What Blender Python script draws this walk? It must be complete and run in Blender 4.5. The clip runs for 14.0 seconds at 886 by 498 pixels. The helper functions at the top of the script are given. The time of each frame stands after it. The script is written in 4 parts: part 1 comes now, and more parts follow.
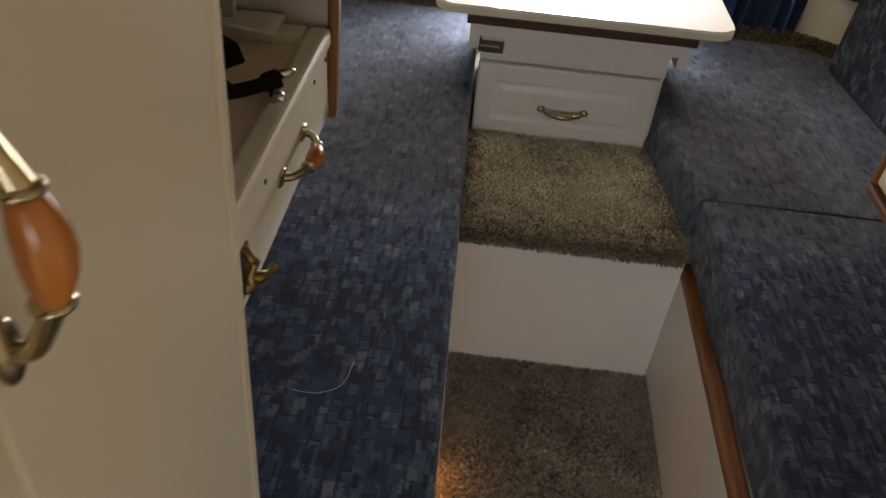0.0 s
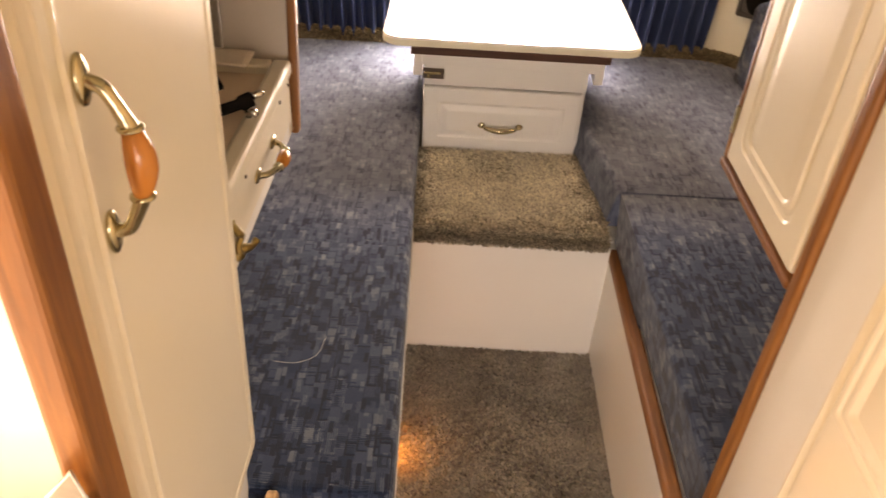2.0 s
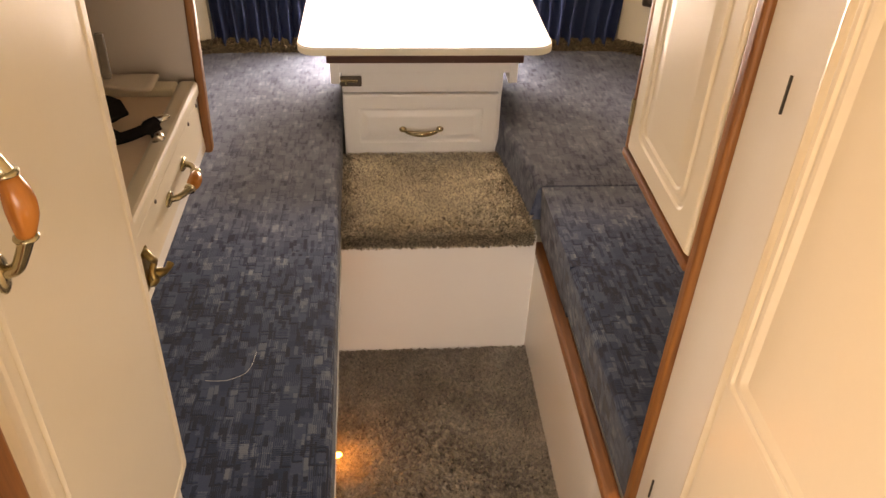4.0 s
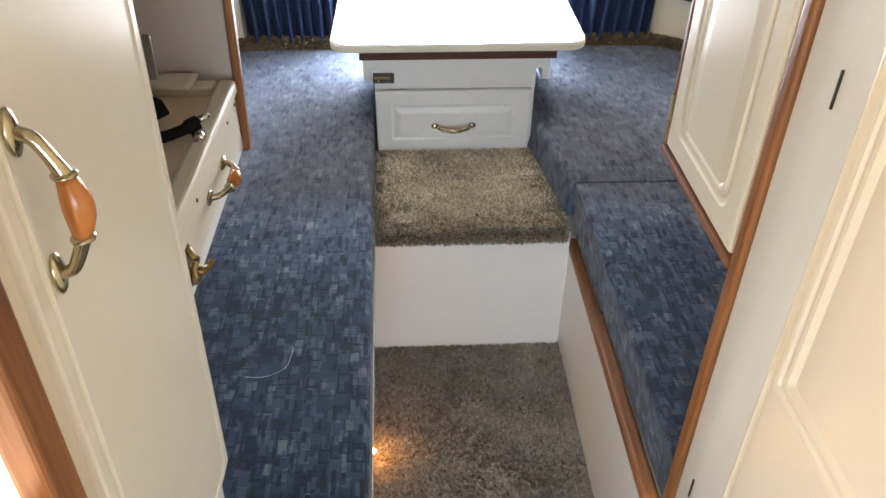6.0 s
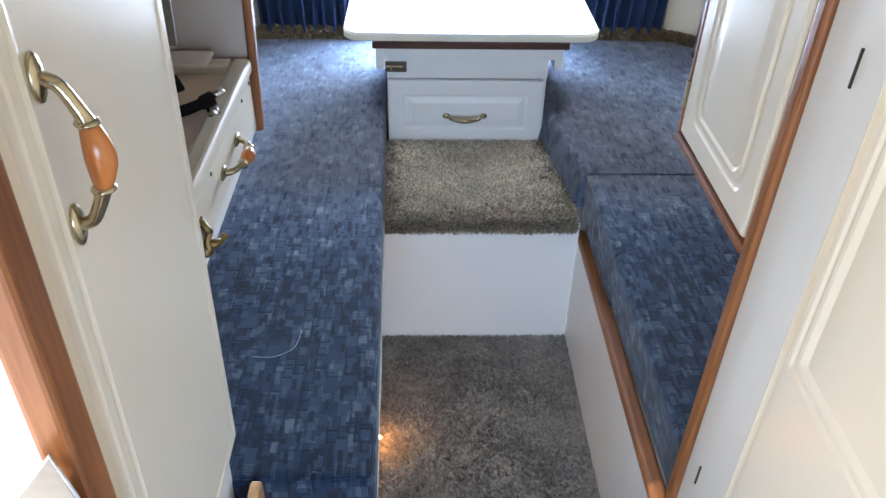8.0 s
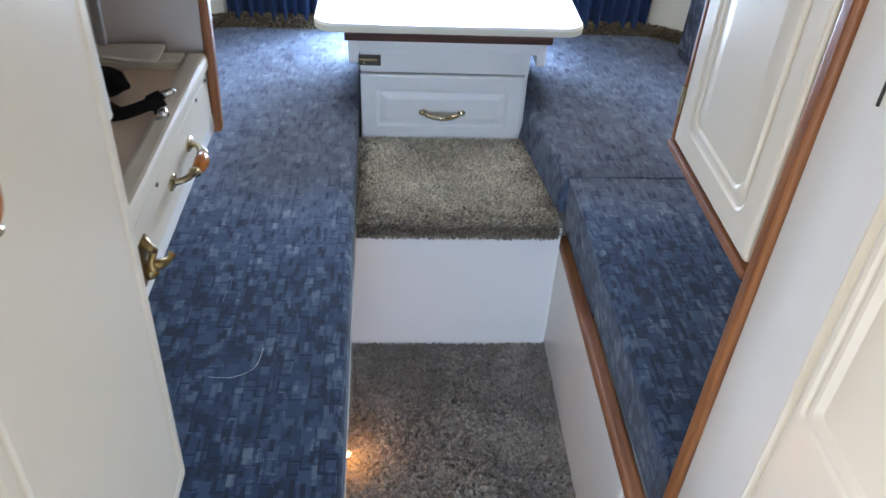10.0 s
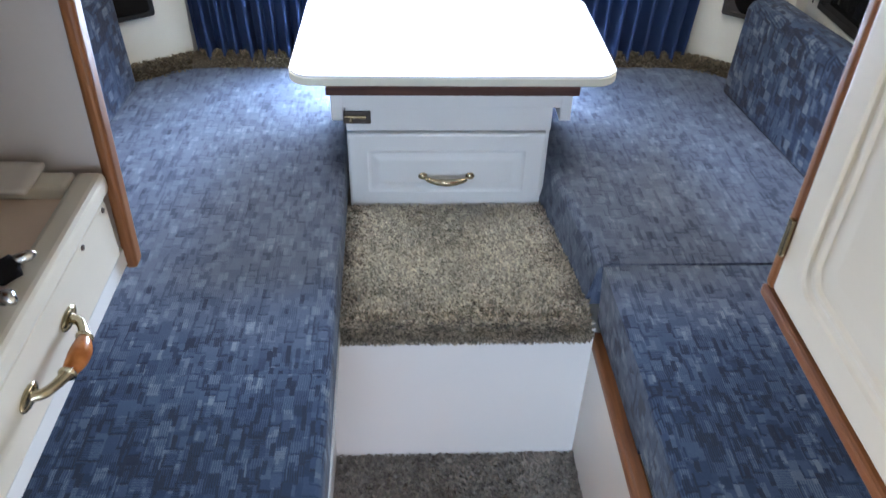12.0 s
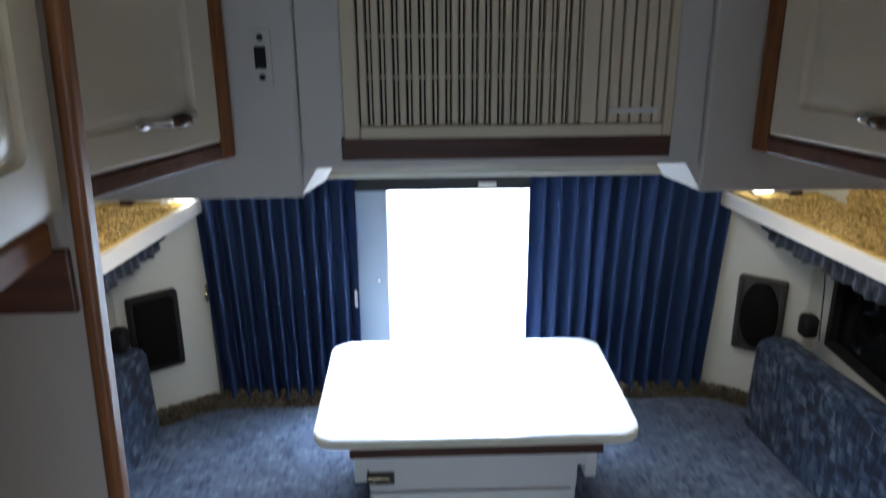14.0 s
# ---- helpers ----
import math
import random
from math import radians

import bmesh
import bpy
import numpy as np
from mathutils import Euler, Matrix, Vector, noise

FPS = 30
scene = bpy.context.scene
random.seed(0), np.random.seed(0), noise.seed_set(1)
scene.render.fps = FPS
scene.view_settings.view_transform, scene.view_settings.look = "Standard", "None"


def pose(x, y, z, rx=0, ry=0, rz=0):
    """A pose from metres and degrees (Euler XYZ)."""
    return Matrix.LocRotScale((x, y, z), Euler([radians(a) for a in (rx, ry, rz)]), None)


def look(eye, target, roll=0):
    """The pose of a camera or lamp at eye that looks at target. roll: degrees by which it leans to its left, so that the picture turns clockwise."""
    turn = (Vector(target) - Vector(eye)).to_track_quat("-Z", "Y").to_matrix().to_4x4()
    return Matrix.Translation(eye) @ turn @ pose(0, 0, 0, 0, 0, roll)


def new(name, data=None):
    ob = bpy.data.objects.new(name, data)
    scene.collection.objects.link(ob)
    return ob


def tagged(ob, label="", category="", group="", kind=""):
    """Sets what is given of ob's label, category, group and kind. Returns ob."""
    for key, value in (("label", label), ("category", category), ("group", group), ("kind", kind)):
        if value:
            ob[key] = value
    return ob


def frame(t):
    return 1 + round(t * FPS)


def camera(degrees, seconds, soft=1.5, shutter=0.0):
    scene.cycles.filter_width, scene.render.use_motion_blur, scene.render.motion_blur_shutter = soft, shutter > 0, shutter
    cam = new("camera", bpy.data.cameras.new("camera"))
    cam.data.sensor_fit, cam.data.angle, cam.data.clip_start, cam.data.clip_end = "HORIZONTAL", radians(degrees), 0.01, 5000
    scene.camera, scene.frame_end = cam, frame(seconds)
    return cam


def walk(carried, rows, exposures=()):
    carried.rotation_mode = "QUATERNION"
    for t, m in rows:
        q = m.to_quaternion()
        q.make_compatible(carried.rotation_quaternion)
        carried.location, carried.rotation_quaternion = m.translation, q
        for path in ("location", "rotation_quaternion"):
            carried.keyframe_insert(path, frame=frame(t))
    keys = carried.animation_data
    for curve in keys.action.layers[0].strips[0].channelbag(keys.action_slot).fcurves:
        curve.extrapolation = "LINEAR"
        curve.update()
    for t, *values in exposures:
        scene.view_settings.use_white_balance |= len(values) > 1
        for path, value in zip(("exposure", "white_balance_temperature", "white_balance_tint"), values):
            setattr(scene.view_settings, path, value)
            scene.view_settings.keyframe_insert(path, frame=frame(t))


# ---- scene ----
cam = camera(59.8, 14.0, shutter=0.5)
PATH = [
    (0, (-0.216, -1.326, 1.418), (-0.27, 0.22, 0.15), 5.6),
    (0.5, (-0.19, -1.273, 1.41), (-0.288, 0.21, 0.072), 5.4),
    (1, (-0.209, -1.361, 1.402), (-0.433, 0.03, -0.018), 5.2),
    (1.5, (-0.176, -1.49, 1.481), (-0.34, 0.021, 0.181), 3.6),
    (2, (-0.16, -1.566, 1.504), (-0.156, 0.04, 0.312), 3.4),
    (2.5, (-0.12, -1.573, 1.512), (-0.057, 0.033, 0.321), 2.2),
    (3, (-0.113, -1.587, 1.53), (0.048, 0.013, 0.34), 2.6),
    (5.5, (-0.12, -1.579, 1.53), (-0.035, 0.028, 0.343), 0.3),
    (6, (-0.131, -1.58, 1.531), (-0.06, 0.019, 0.332), 0.3),
    (6.5, (-0.128, -1.594, 1.532), (-0.081, 0.003, 0.328), -0.1),
    (7, (-0.123, -1.602, 1.513), (-0.093, 0.007, 0.325), -0.0),
    (9.5, (-0.173, -1.543, 1.502), (-0.059, 0.038, 0.284), 3.4),
    (10, (-0.134, -1.491, 1.48), (-0.015, 0.088, 0.259), 3.1),
    (10.5, (-0.105, -1.412, 1.499), (0.011, 0.148, 0.253), 2.6),
    (11, (-0.059, -1.247, 1.472), (0.003, 0.309, 0.217), 1.2),
    (11.5, (-0.057, -1.14, 1.443), (-0.012, 0.423, 0.195), 0.6),
    (12, (-0.095, -1.08, 1.439), (-0.013, 0.491, 0.204), 1.5),
    (12.5, (-0.103, -1.048, 1.464), (-0.019, 0.589, 0.319), 1.4),
    (13, (-0.093, -1.037, 1.503), (-0.035, 0.698, 0.509), 0.5),
    (13.5, (-0.109, -1.014, 1.577), (-0.048, 0.792, 0.718), 0.2),
    (14, (-0.117, -0.999, 1.629), (-0.058, 0.893, 0.981), -0.4),
]
EXPOSURES = [(0.0, -1.5, 8800, 18), (0.3, -0.85, 8900, 18), (0.6, -0.1, 9300, 19), (0.9, 0.0, 9600, 21), (1.2, 0.2, 9800, 23), (1.6, 0.3, 9950, 24), (2.0, -0.05, 12400, 31), (2.5, -0.2, 14800, 38), (3.0, -0.27, 16000, 41), (3.3, -0.27, 15200, 39), (5.3, -0.15, 8700, 16), (5.8, -0.05, 7500, 14), (6.5, 0.0, 6750, 13), (7.0, 0.0, 6250, 12), (9.5, 0.0, 5650, 12), (10.5, -0.12, 5750, 13), (11.0, -0.1, 5750, 14), (12.0, 0.13, 5800, 13), (12.5, 0.28, 5850, 13), (13.0, -0.05, 5850, 12), (13.5, -0.62, 5800, 12), (14.0, -1.15, 5750, 10)]
walk(cam, [(t, look(eye, target, roll)) for t, eye, target, roll in PATH], EXPOSURES)

# ---- light ----
world = bpy.data.worlds.new("world")
scene.world = world
world.use_nodes = True
sky = world.node_tree.nodes.new("ShaderNodeTexSky")
sky.sky_type, sky.sun_disc, sky.sun_elevation, sky.sun_rotation = "NISHITA", False, radians(38.7), radians(233)
world.node_tree.links.new(sky.outputs[0], world.node_tree.nodes["Background"].inputs[0])
world.node_tree.nodes["Background"].inputs[1].default_value = 0.1


def lamp(name, kind, m, energy, colour=(1, 1, 1), **extra):
    data = bpy.data.lights.new(name, kind)
    data.energy, data.color = energy, colour
    for key, value in extra.items():
        if key == "size":
            data.shape, data.size, data.size_y = "RECTANGLE", value[0], value[1]
        if key == "radius":
            data.shadow_soft_size = value
    ob = new(name, data)
    ob.matrix_world = m
    return ob


sun_at = Vector((-0.8, -0.6, 0.8))
sun = lamp("sun", "SUN", look(sun_at, (0, 0, 0)), 5.0, (1, 0.95, 0.88))
sun.data.angle = radians(0.5)
rear = lamp("rear_window_daylight", "AREA", look((-0.01, 1.04, 0.86), (-0.07, 0.42, 0.34)), 46, (0.68, 0.82, 1), size=(0.36, 0.5))
rear.data.spread = radians(125)
lamp("galley_window_daylight", "AREA", look((-0.92, -1.75, 1.42), (-0.35, -1.5, 0.95)), 15, (1, 0.85, 0.68), size=(0.85, 0.42))
# unseen lamp added behind the camera to light the riser and doors
front = lamp("front_fill_light", "AREA", look((-0.12, -2.66, 0.92), (0.06, -0.1, 0.3)), 6.8, (0.68, 0.83, 1), size=(0.8, 0.36))
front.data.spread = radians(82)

# ---- materials ----


def material(name, colour, rough=0.5, metal=0.0, vary=0.12, scale=8.0, grain=120.0, bump=0.15, coat=0.0):
    """A surface with blotches at one scale and grain with relief at another."""
    m = bpy.data.materials.new(name)
    m.use_nodes = True
    nodes, links = m.node_tree.nodes, m.node_tree.links
    b = nodes["Principled BSDF"]
    b.inputs["Roughness"].default_value, b.inputs["Metallic"].default_value = rough, metal
    b.inputs["Coat Weight"].default_value, b.inputs["Coat Roughness"].default_value = coat, 0.3
    co = nodes.new("ShaderNodeTexCoord")
    n1, n2 = nodes.new("ShaderNodeTexNoise"), nodes.new("ShaderNodeTexNoise")
    n1.inputs["Scale"].default_value, n2.inputs["Scale"].default_value = scale, grain
    n1.inputs["Detail"].default_value = 4
    mix = nodes.new("ShaderNodeMix")
    mix.data_type, mix.blend_type = "RGBA", "MIX"
    mix.inputs["A"].default_value = (*[c * (1 - vary) for c in colour], 1)
    mix.inputs["B"].default_value = (*[min(1, c * (1 + vary)) for c in colour], 1)
    ad = nodes.new("ShaderNodeMath")
    ad.operation = "MULTIPLY_ADD"
    ad.inputs[1].default_value = 0.35
    for n in (n1, n2):
        links.new(co.outputs["Object"], n.inputs["Vector"])
    links.new(n2.outputs["Fac"], ad.inputs[0])
    sc = nodes.new("ShaderNodeMath")
    sc.operation = "MULTIPLY"
    sc.inputs[1].default_value = 0.65
    links.new(n1.outputs["Fac"], sc.inputs[0])
    links.new(sc.outputs[0], ad.inputs[2])
    links.new(ad.outputs[0], mix.inputs["Factor"])
    links.new(mix.outputs["Result"], b.inputs["Base Color"])
    bp = nodes.new("ShaderNodeBump")
    bp.inputs["Strength"].default_value, bp.inputs["Distance"].default_value = bump, 0.002
    links.new(n2.outputs["Fac"], bp.inputs["Height"])
    links.new(bp.outputs[0], b.inputs["Normal"])
    return m


def wood(name, dark, light, axis="Z", rough=0.35):
    """Long grain along one axis, with darker streaks."""
    m = material(name, light, rough, bump=0.1, coat=0.08)
    nodes, links = m.node_tree.nodes, m.node_tree.links
    b = nodes["Principled BSDF"]
    co, mp, n, ramp = nodes.new("ShaderNodeTexCoord"), nodes.new("ShaderNodeMapping"), nodes.new("ShaderNodeTexNoise"), nodes.new("ShaderNodeValToRGB")
    mp.inputs["Scale"].default_value = [6 if a == axis else 90 for a in "XYZ"]
    n.inputs["Scale"].default_value, n.inputs["Detail"].default_value, n.inputs["Distortion"].default_value = 1.0, 5, 0.6
    ramp.color_ramp.elements[0].position, ramp.color_ramp.elements[1].position = 0.3, 0.7
    ramp.color_ramp.elements[0].color, ramp.color_ramp.elements[1].color = (*dark, 1), (*light, 1)
    links.new(co.outputs["Object"], mp.inputs["Vector"])
    links.new(mp.outputs[0], n.inputs["Vector"])
    links.new(n.outputs["Fac"], ramp.inputs[0])
    links.new(ramp.outputs[0], b.inputs["Base Color"])
    return m


def weave(name, gain=1.0, rich=1.2, contrast=1.0, rear_tone=None):
    """Upholstery of small squares in shades of blue, some striped, some bordered; the last argument gives the gain,
    richness and contrast of its rear end, with fading and light put into the colour.
    """
    m = bpy.data.materials.new(name)
    m.use_nodes = True
    nodes, links = m.node_tree.nodes, m.node_tree.links
    b = nodes["Principled BSDF"]
    b.inputs["Roughness"].default_value = 0.95
    b.inputs["Sheen Weight"].default_value = 0.08
    co = nodes.new("ShaderNodeTexCoord")

    def calc(op, a, c=None, vector=False):
        q = nodes.new("ShaderNodeVectorMath" if vector else "ShaderNodeMath")
        q.operation = op
        for i, v in enumerate((a, c)):
            if v is None:
                continue
            if isinstance(v, (int, float, tuple)):
                q.inputs[i].default_value = v
            else:
                links.new(v, q.inputs[i])
        return q.outputs[0]

    def split(v, colour=False):
        q = nodes.new("ShaderNodeSeparateColor" if colour else "ShaderNodeSeparateXYZ")
        links.new(v, q.inputs[0])
        return q.outputs[0], q.outputs[1], q.outputs[2]

    warp = nodes.new("ShaderNodeTexNoise")
    warp.inputs["Scale"].default_value = 26
    links.new(co.outputs["Object"], warp.inputs["Vector"])
    bent = calc("ADD", co.outputs["Object"], calc("MULTIPLY", calc("SUBTRACT", warp.outputs["Color"], (0.5, 0.5, 0.5), True), (0.006, 0.006, 0.006), True), True)
    fuzz = nodes.new("ShaderNodeTexNoise")
    fuzz.inputs["Scale"].default_value = 230
    links.new(co.outputs["Object"], fuzz.inputs["Vector"])
    bent = calc("ADD", bent, calc("MULTIPLY", calc("SUBTRACT", fuzz.outputs["Color"], (0.5, 0.5, 0.5), True), (0.0026, 0.004, 0.0026), True), True)

    def cells(sx, sy, sz, shift):
        p = calc("ADD", calc("MULTIPLY", bent, (1 / sx, 1 / sy, 1 / sz), True), (shift, shift * 1.7, shift * 0.6), True)
        px, py, pz = split(p)
        column = calc("MULTIPLY", calc("FLOOR", px), 0.618)
        comb = nodes.new("ShaderNodeCombineXYZ")
        links.new(px, comb.inputs[0])
        links.new(calc("ADD", py, column), comb.inputs[1])
        links.new(pz, comb.inputs[2])
        wn = nodes.new("ShaderNodeTexWhiteNoise")
        links.new(calc("FLOOR", comb.outputs[0], None, True), wn.inputs["Vector"])
        return split(wn.outputs["Color"], True), split(calc("FRACTION", comb.outputs[0], None, True))

    def band(v, edge, soft=0.1):
        """1 below the edge, 0 above it, with a soft step."""
        q = nodes.new("ShaderNodeMapRange")
        q.interpolation_type = "SMOOTHSTEP"
        links.new(v, q.inputs["Value"])
        q.inputs["From Min"].default_value, q.inputs["From Max"].default_value = edge - soft, edge + soft
        q.inputs["To Min"].default_value, q.inputs["To Max"].default_value = 1, 0
        return q.outputs[0]

    (r1, r2, r3), (fx, fy, fz) = cells(0.030, 0.034, 0.034, 3.3)
    (q1, q2, q3), (gx, gy, gz) = cells(0.018, 0.0235, 0.0235, 7.7)
    (s1, s2, s3), (hx, hy, hz) = cells(0.0078, 0.024, 0.024, 1.9)
    tone = calc("ADD", calc("MULTIPLY", r1, 0.24), 0.22)
    tone = calc("ADD", tone, calc("MULTIPLY", calc("MULTIPLY", calc("SUBTRACT", q1, 0.45), calc("GREATER_THAN", q2, 0.4)), 0.42))
    x, y, z = split(bent)
    down = calc("SINE", calc("MULTIPLY", x, 1780.0))
    across = calc("SINE", calc("MULTIPLY", y, 1500.0))
    tone = calc("ADD", tone, calc("MULTIPLY", calc("MULTIPLY", down, calc("GREATER_THAN", r3, 0.52)), 0.13))
    tone = calc("ADD", tone, calc("MULTIPLY", calc("MULTIPLY", across, calc("LESS_THAN", r3, 0.16)), 0.1))
    border = calc("MULTIPLY", calc("MAXIMUM", band(gx, 0.16, 0.12), band(gy, 0.13, 0.1)), calc("GREATER_THAN", q3, 0.66))
    frame_in = calc("MULTIPLY", calc("MAXIMUM", band(fx, 0.13, 0.08), band(fy, 0.11, 0.08)), calc("GREATER_THAN", r2, 0.74))
    bar = calc("GREATER_THAN", s1, 0.84)
    tone = calc("SUBTRACT", tone, calc("MULTIPLY", calc("MAXIMUM", calc("MAXIMUM", border, frame_in), bar), 0.3))
    tone = calc("ADD", tone, calc("MULTIPLY", calc("LESS_THAN", s1, 0.15), 0.19))
    # near shade and rear light are put into the colour, along with fading
    toned = nodes.new("ShaderNodeNewGeometry")
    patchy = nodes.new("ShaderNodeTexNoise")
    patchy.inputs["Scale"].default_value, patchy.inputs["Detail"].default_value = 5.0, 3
    links.new(toned.outputs["Position"], patchy.inputs["Vector"])
    rear_light = nodes.new("ShaderNodeMapRange")
    rear_light.interpolation_type = "SMOOTHSTEP"
    rear_light.inputs["From Min"].default_value, rear_light.inputs["From Max"].default_value = -0.42, 0.12
    links.new(calc("ADD", split(toned.outputs["Position"])[1], calc("MULTIPLY", calc("SUBTRACT", patchy.outputs["Fac"], 0.5), 0.3)), rear_light.inputs["Value"])

    def toward_rear(k, near_tone):
        return calc("ADD", calc("MULTIPLY", rear_light.outputs[0], rear_tone[k] - near_tone), near_tone) if rear_tone else near_tone

    tone = calc("ADD", calc("MULTIPLY", calc("SUBTRACT", tone, 0.36), toward_rear(2, contrast)), 0.36)
    fine = nodes.new("ShaderNodeTexNoise")
    fine.inputs["Scale"].default_value = 380
    links.new(co.outputs["Object"], fine.inputs["Vector"])
    wide = nodes.new("ShaderNodeTexNoise")
    wide.inputs["Scale"].default_value = 3.5
    links.new(co.outputs["Object"], wide.inputs["Vector"])
    tone = calc("ADD", tone, calc("MULTIPLY", calc("SUBTRACT", fine.outputs["Fac"], 0.5), 0.2))
    tone = calc("ADD", tone, calc("MULTIPLY", calc("SUBTRACT", wide.outputs["Fac"], 0.5), 0.25))
    ramp = nodes.new("ShaderNodeValToRGB")
    r = ramp.color_ramp
    r.elements[0].position, r.elements[0].color = 0.02, (0.016, 0.023, 0.05, 1)
    r.elements[1].position, r.elements[1].color = 0.85, (0.3, 0.335, 0.38, 1)
    for p, c in ((0.2, (0.055, 0.075, 0.125)), (0.48, (0.115, 0.145, 0.205))):
        r.elements.new(p).color = (*c, 1)
    links.new(tone, ramp.inputs[0])
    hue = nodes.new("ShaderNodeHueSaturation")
    for k, near_tone, key in ((0, gain, "Value"), (1, rich, "Saturation")):
        v = toward_rear(k, near_tone)
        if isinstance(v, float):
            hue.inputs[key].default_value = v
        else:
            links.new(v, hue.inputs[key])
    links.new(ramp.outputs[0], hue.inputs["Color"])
    links.new(hue.outputs[0], b.inputs["Base Color"])
    bp = nodes.new("ShaderNodeBump")
    bp.inputs["Strength"].default_value, bp.inputs["Distance"].default_value = 0.5, 0.003
    links.new(tone, bp.inputs["Height"])
    links.new(bp.outputs[0], b.inputs["Normal"])
    return m


def glowing(name, colour, strength):
    m = bpy.data.materials.new(name)
    m.use_nodes = True
    b = m.node_tree.nodes["Principled BSDF"]
    b.inputs["Base Color"].default_value = (*colour, 1)
    b.inputs["Emission Color"].default_value, b.inputs["Emission Strength"].default_value = (*colour, 1), strength
    return m


WHITE = material("white paint", (0.78, 0.78, 0.76), 0.35, vary=0.03, scale=5, bump=0.06)
DOOR = material("cream lacquer", (0.77, 0.71, 0.59), 0.28, vary=0.03, scale=4, bump=0.05, coat=0.15)
WALL = material("off-white panel", (0.6, 0.6, 0.52), 0.6, vary=0.05, scale=6, bump=0.1)
PANEL = material("warm grey laminate", (0.5, 0.455, 0.42), 0.5, vary=0.04, scale=6, bump=0.08)
GREY = material("pale grey laminate", (0.6, 0.59, 0.57), 0.5, vary=0.04, scale=6, bump=0.08)
LAMINATE = material("white laminate", (0.84, 0.84, 0.84), 0.18, vary=0.02, scale=6, bump=0.02)
EDGE = material("cream edge band", (0.78, 0.76, 0.62), 0.4, vary=0.05)
OAK = wood("red-brown oak trim", (0.15, 0.05, 0.014), (0.32, 0.125, 0.037), rough=0.42)
OAK_Y = wood("red-brown oak rail", (0.15, 0.048, 0.013), (0.31, 0.115, 0.032), "Y", 0.55)
OAK_X = wood("dark oak rail", (0.08, 0.03, 0.02), (0.16, 0.07, 0.04), "X")
OAK_MATT = wood("matt dark oak rail", (0.05, 0.02, 0.014), (0.1, 0.042, 0.028), "X", 0.75)
HONEY = wood("honey wood", (0.5, 0.27, 0.12), (0.66, 0.4, 0.2))
GRIP = wood("turned orange wood grip", (0.34, 0.1, 0.02), (0.55, 0.2, 0.05), rough=0.2)
BRASS = material("aged brass", (0.5, 0.43, 0.29), 0.22, 1.0, vary=0.3, scale=60)
OLDBRASS = material("old dark brass", (0.3, 0.22, 0.1), 0.3, 1.0, vary=0.4, scale=90)
TARNISH = material("tarnished brass", (0.1, 0.085, 0.07), 0.55, 0.6, vary=0.4, scale=80)
STEEL = material("bright steel", (0.7, 0.7, 0.68), 0.2, 1.0, vary=0.1)
DULL = material("dull tin plate", (0.3, 0.28, 0.25), 0.55, 0.5, vary=0.25, scale=40)
DARKGRIP = wood("dark turned wood grip", (0.05, 0.02, 0.01), (0.12, 0.06, 0.03), rough=0.2)
BLACK = material("black plastic", (0.018, 0.018, 0.018), 0.5, vary=0.3)
CLOTH = material("black webbing", (0.012, 0.011, 0.012), 0.9, vary=0.4, grain=400, bump=0.5)
GRILLE = material("dark speaker cloth", (0.005, 0.0045, 0.004), 0.9, vary=0.4, grain=500, bump=0.5)
for m in (GRILLE, BLACK, CLOTH):
    m.node_tree.nodes["Principled BSDF"].inputs["Specular IOR Level"].default_value = 0.15
BROWN = material("dark brown plastic", (0.05, 0.03, 0.02), 0.5, vary=0.2)
CURTAIN = material("royal blue curtain cloth", (0.011, 0.03, 0.092), 0.85, vary=0.25, scale=20, grain=600, bump=0.2)
for m in (CURTAIN,):
    nodes, links = m.node_tree.nodes, m.node_tree.links
    tr, ms = nodes.new("ShaderNodeBsdfTranslucent"), nodes.new("ShaderNodeMixShader")
    tr.inputs["Color"].default_value = (0.018, 0.085, 0.38, 1)
    ms.inputs[0].default_value = 0.16
    links.new(nodes["Principled BSDF"].outputs[0], ms.inputs[1])
    links.new(tr.outputs[0], ms.inputs[2])
    links.new(ms.outputs[0], nodes["Material Output"].inputs[0])
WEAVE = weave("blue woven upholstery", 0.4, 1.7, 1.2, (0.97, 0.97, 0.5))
BACK_WEAVE = weave("blue woven back upholstery", 0.42, 1.6, 1.3)
# the valance weave is darkened to hold the shade below the shelf
WEAVE_SHADED = weave("shade-darkened blue woven valance", 0.22, 1.2, 1.0)
SHAG = material("grey-brown shag carpet", (0.2, 0.17, 0.135), 1.0, vary=0.55, scale=14, grain=260, bump=1.0)
BROWNSHAG = material("olive-brown carpet edge", (0.09, 0.072, 0.045), 1.0, vary=0.5, scale=14, grain=260, bump=1.0)
SURROUND = material("worn grey-brown plastic", (0.034, 0.029, 0.024), 0.45, vary=0.3, scale=30)
TAN = material("golden tan carpet", (0.5, 0.36, 0.11), 1.0, vary=0.6, scale=70, grain=260, bump=1.0)
CARD = material("tan board", (0.86, 0.7, 0.56), 0.7, vary=0.06, scale=9)
PAPER = material("white paper towel", (0.75, 0.7, 0.64), 0.9, vary=0.03)
ACGRILLE = material("yellowed cream plastic", (0.62, 0.54, 0.39), 0.45, vary=0.05)
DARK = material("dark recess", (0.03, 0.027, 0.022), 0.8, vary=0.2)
GLASS = material("dark tinted glass", (0.008, 0.009, 0.01), 0.05, vary=0.1, bump=0.0)
CONCRETE = material("pale concrete", (0.6, 0.6, 0.58), 0.9, vary=0.1, scale=2)
AMBER = glowing("amber bulb", (1, 0.45, 0.12), 25)
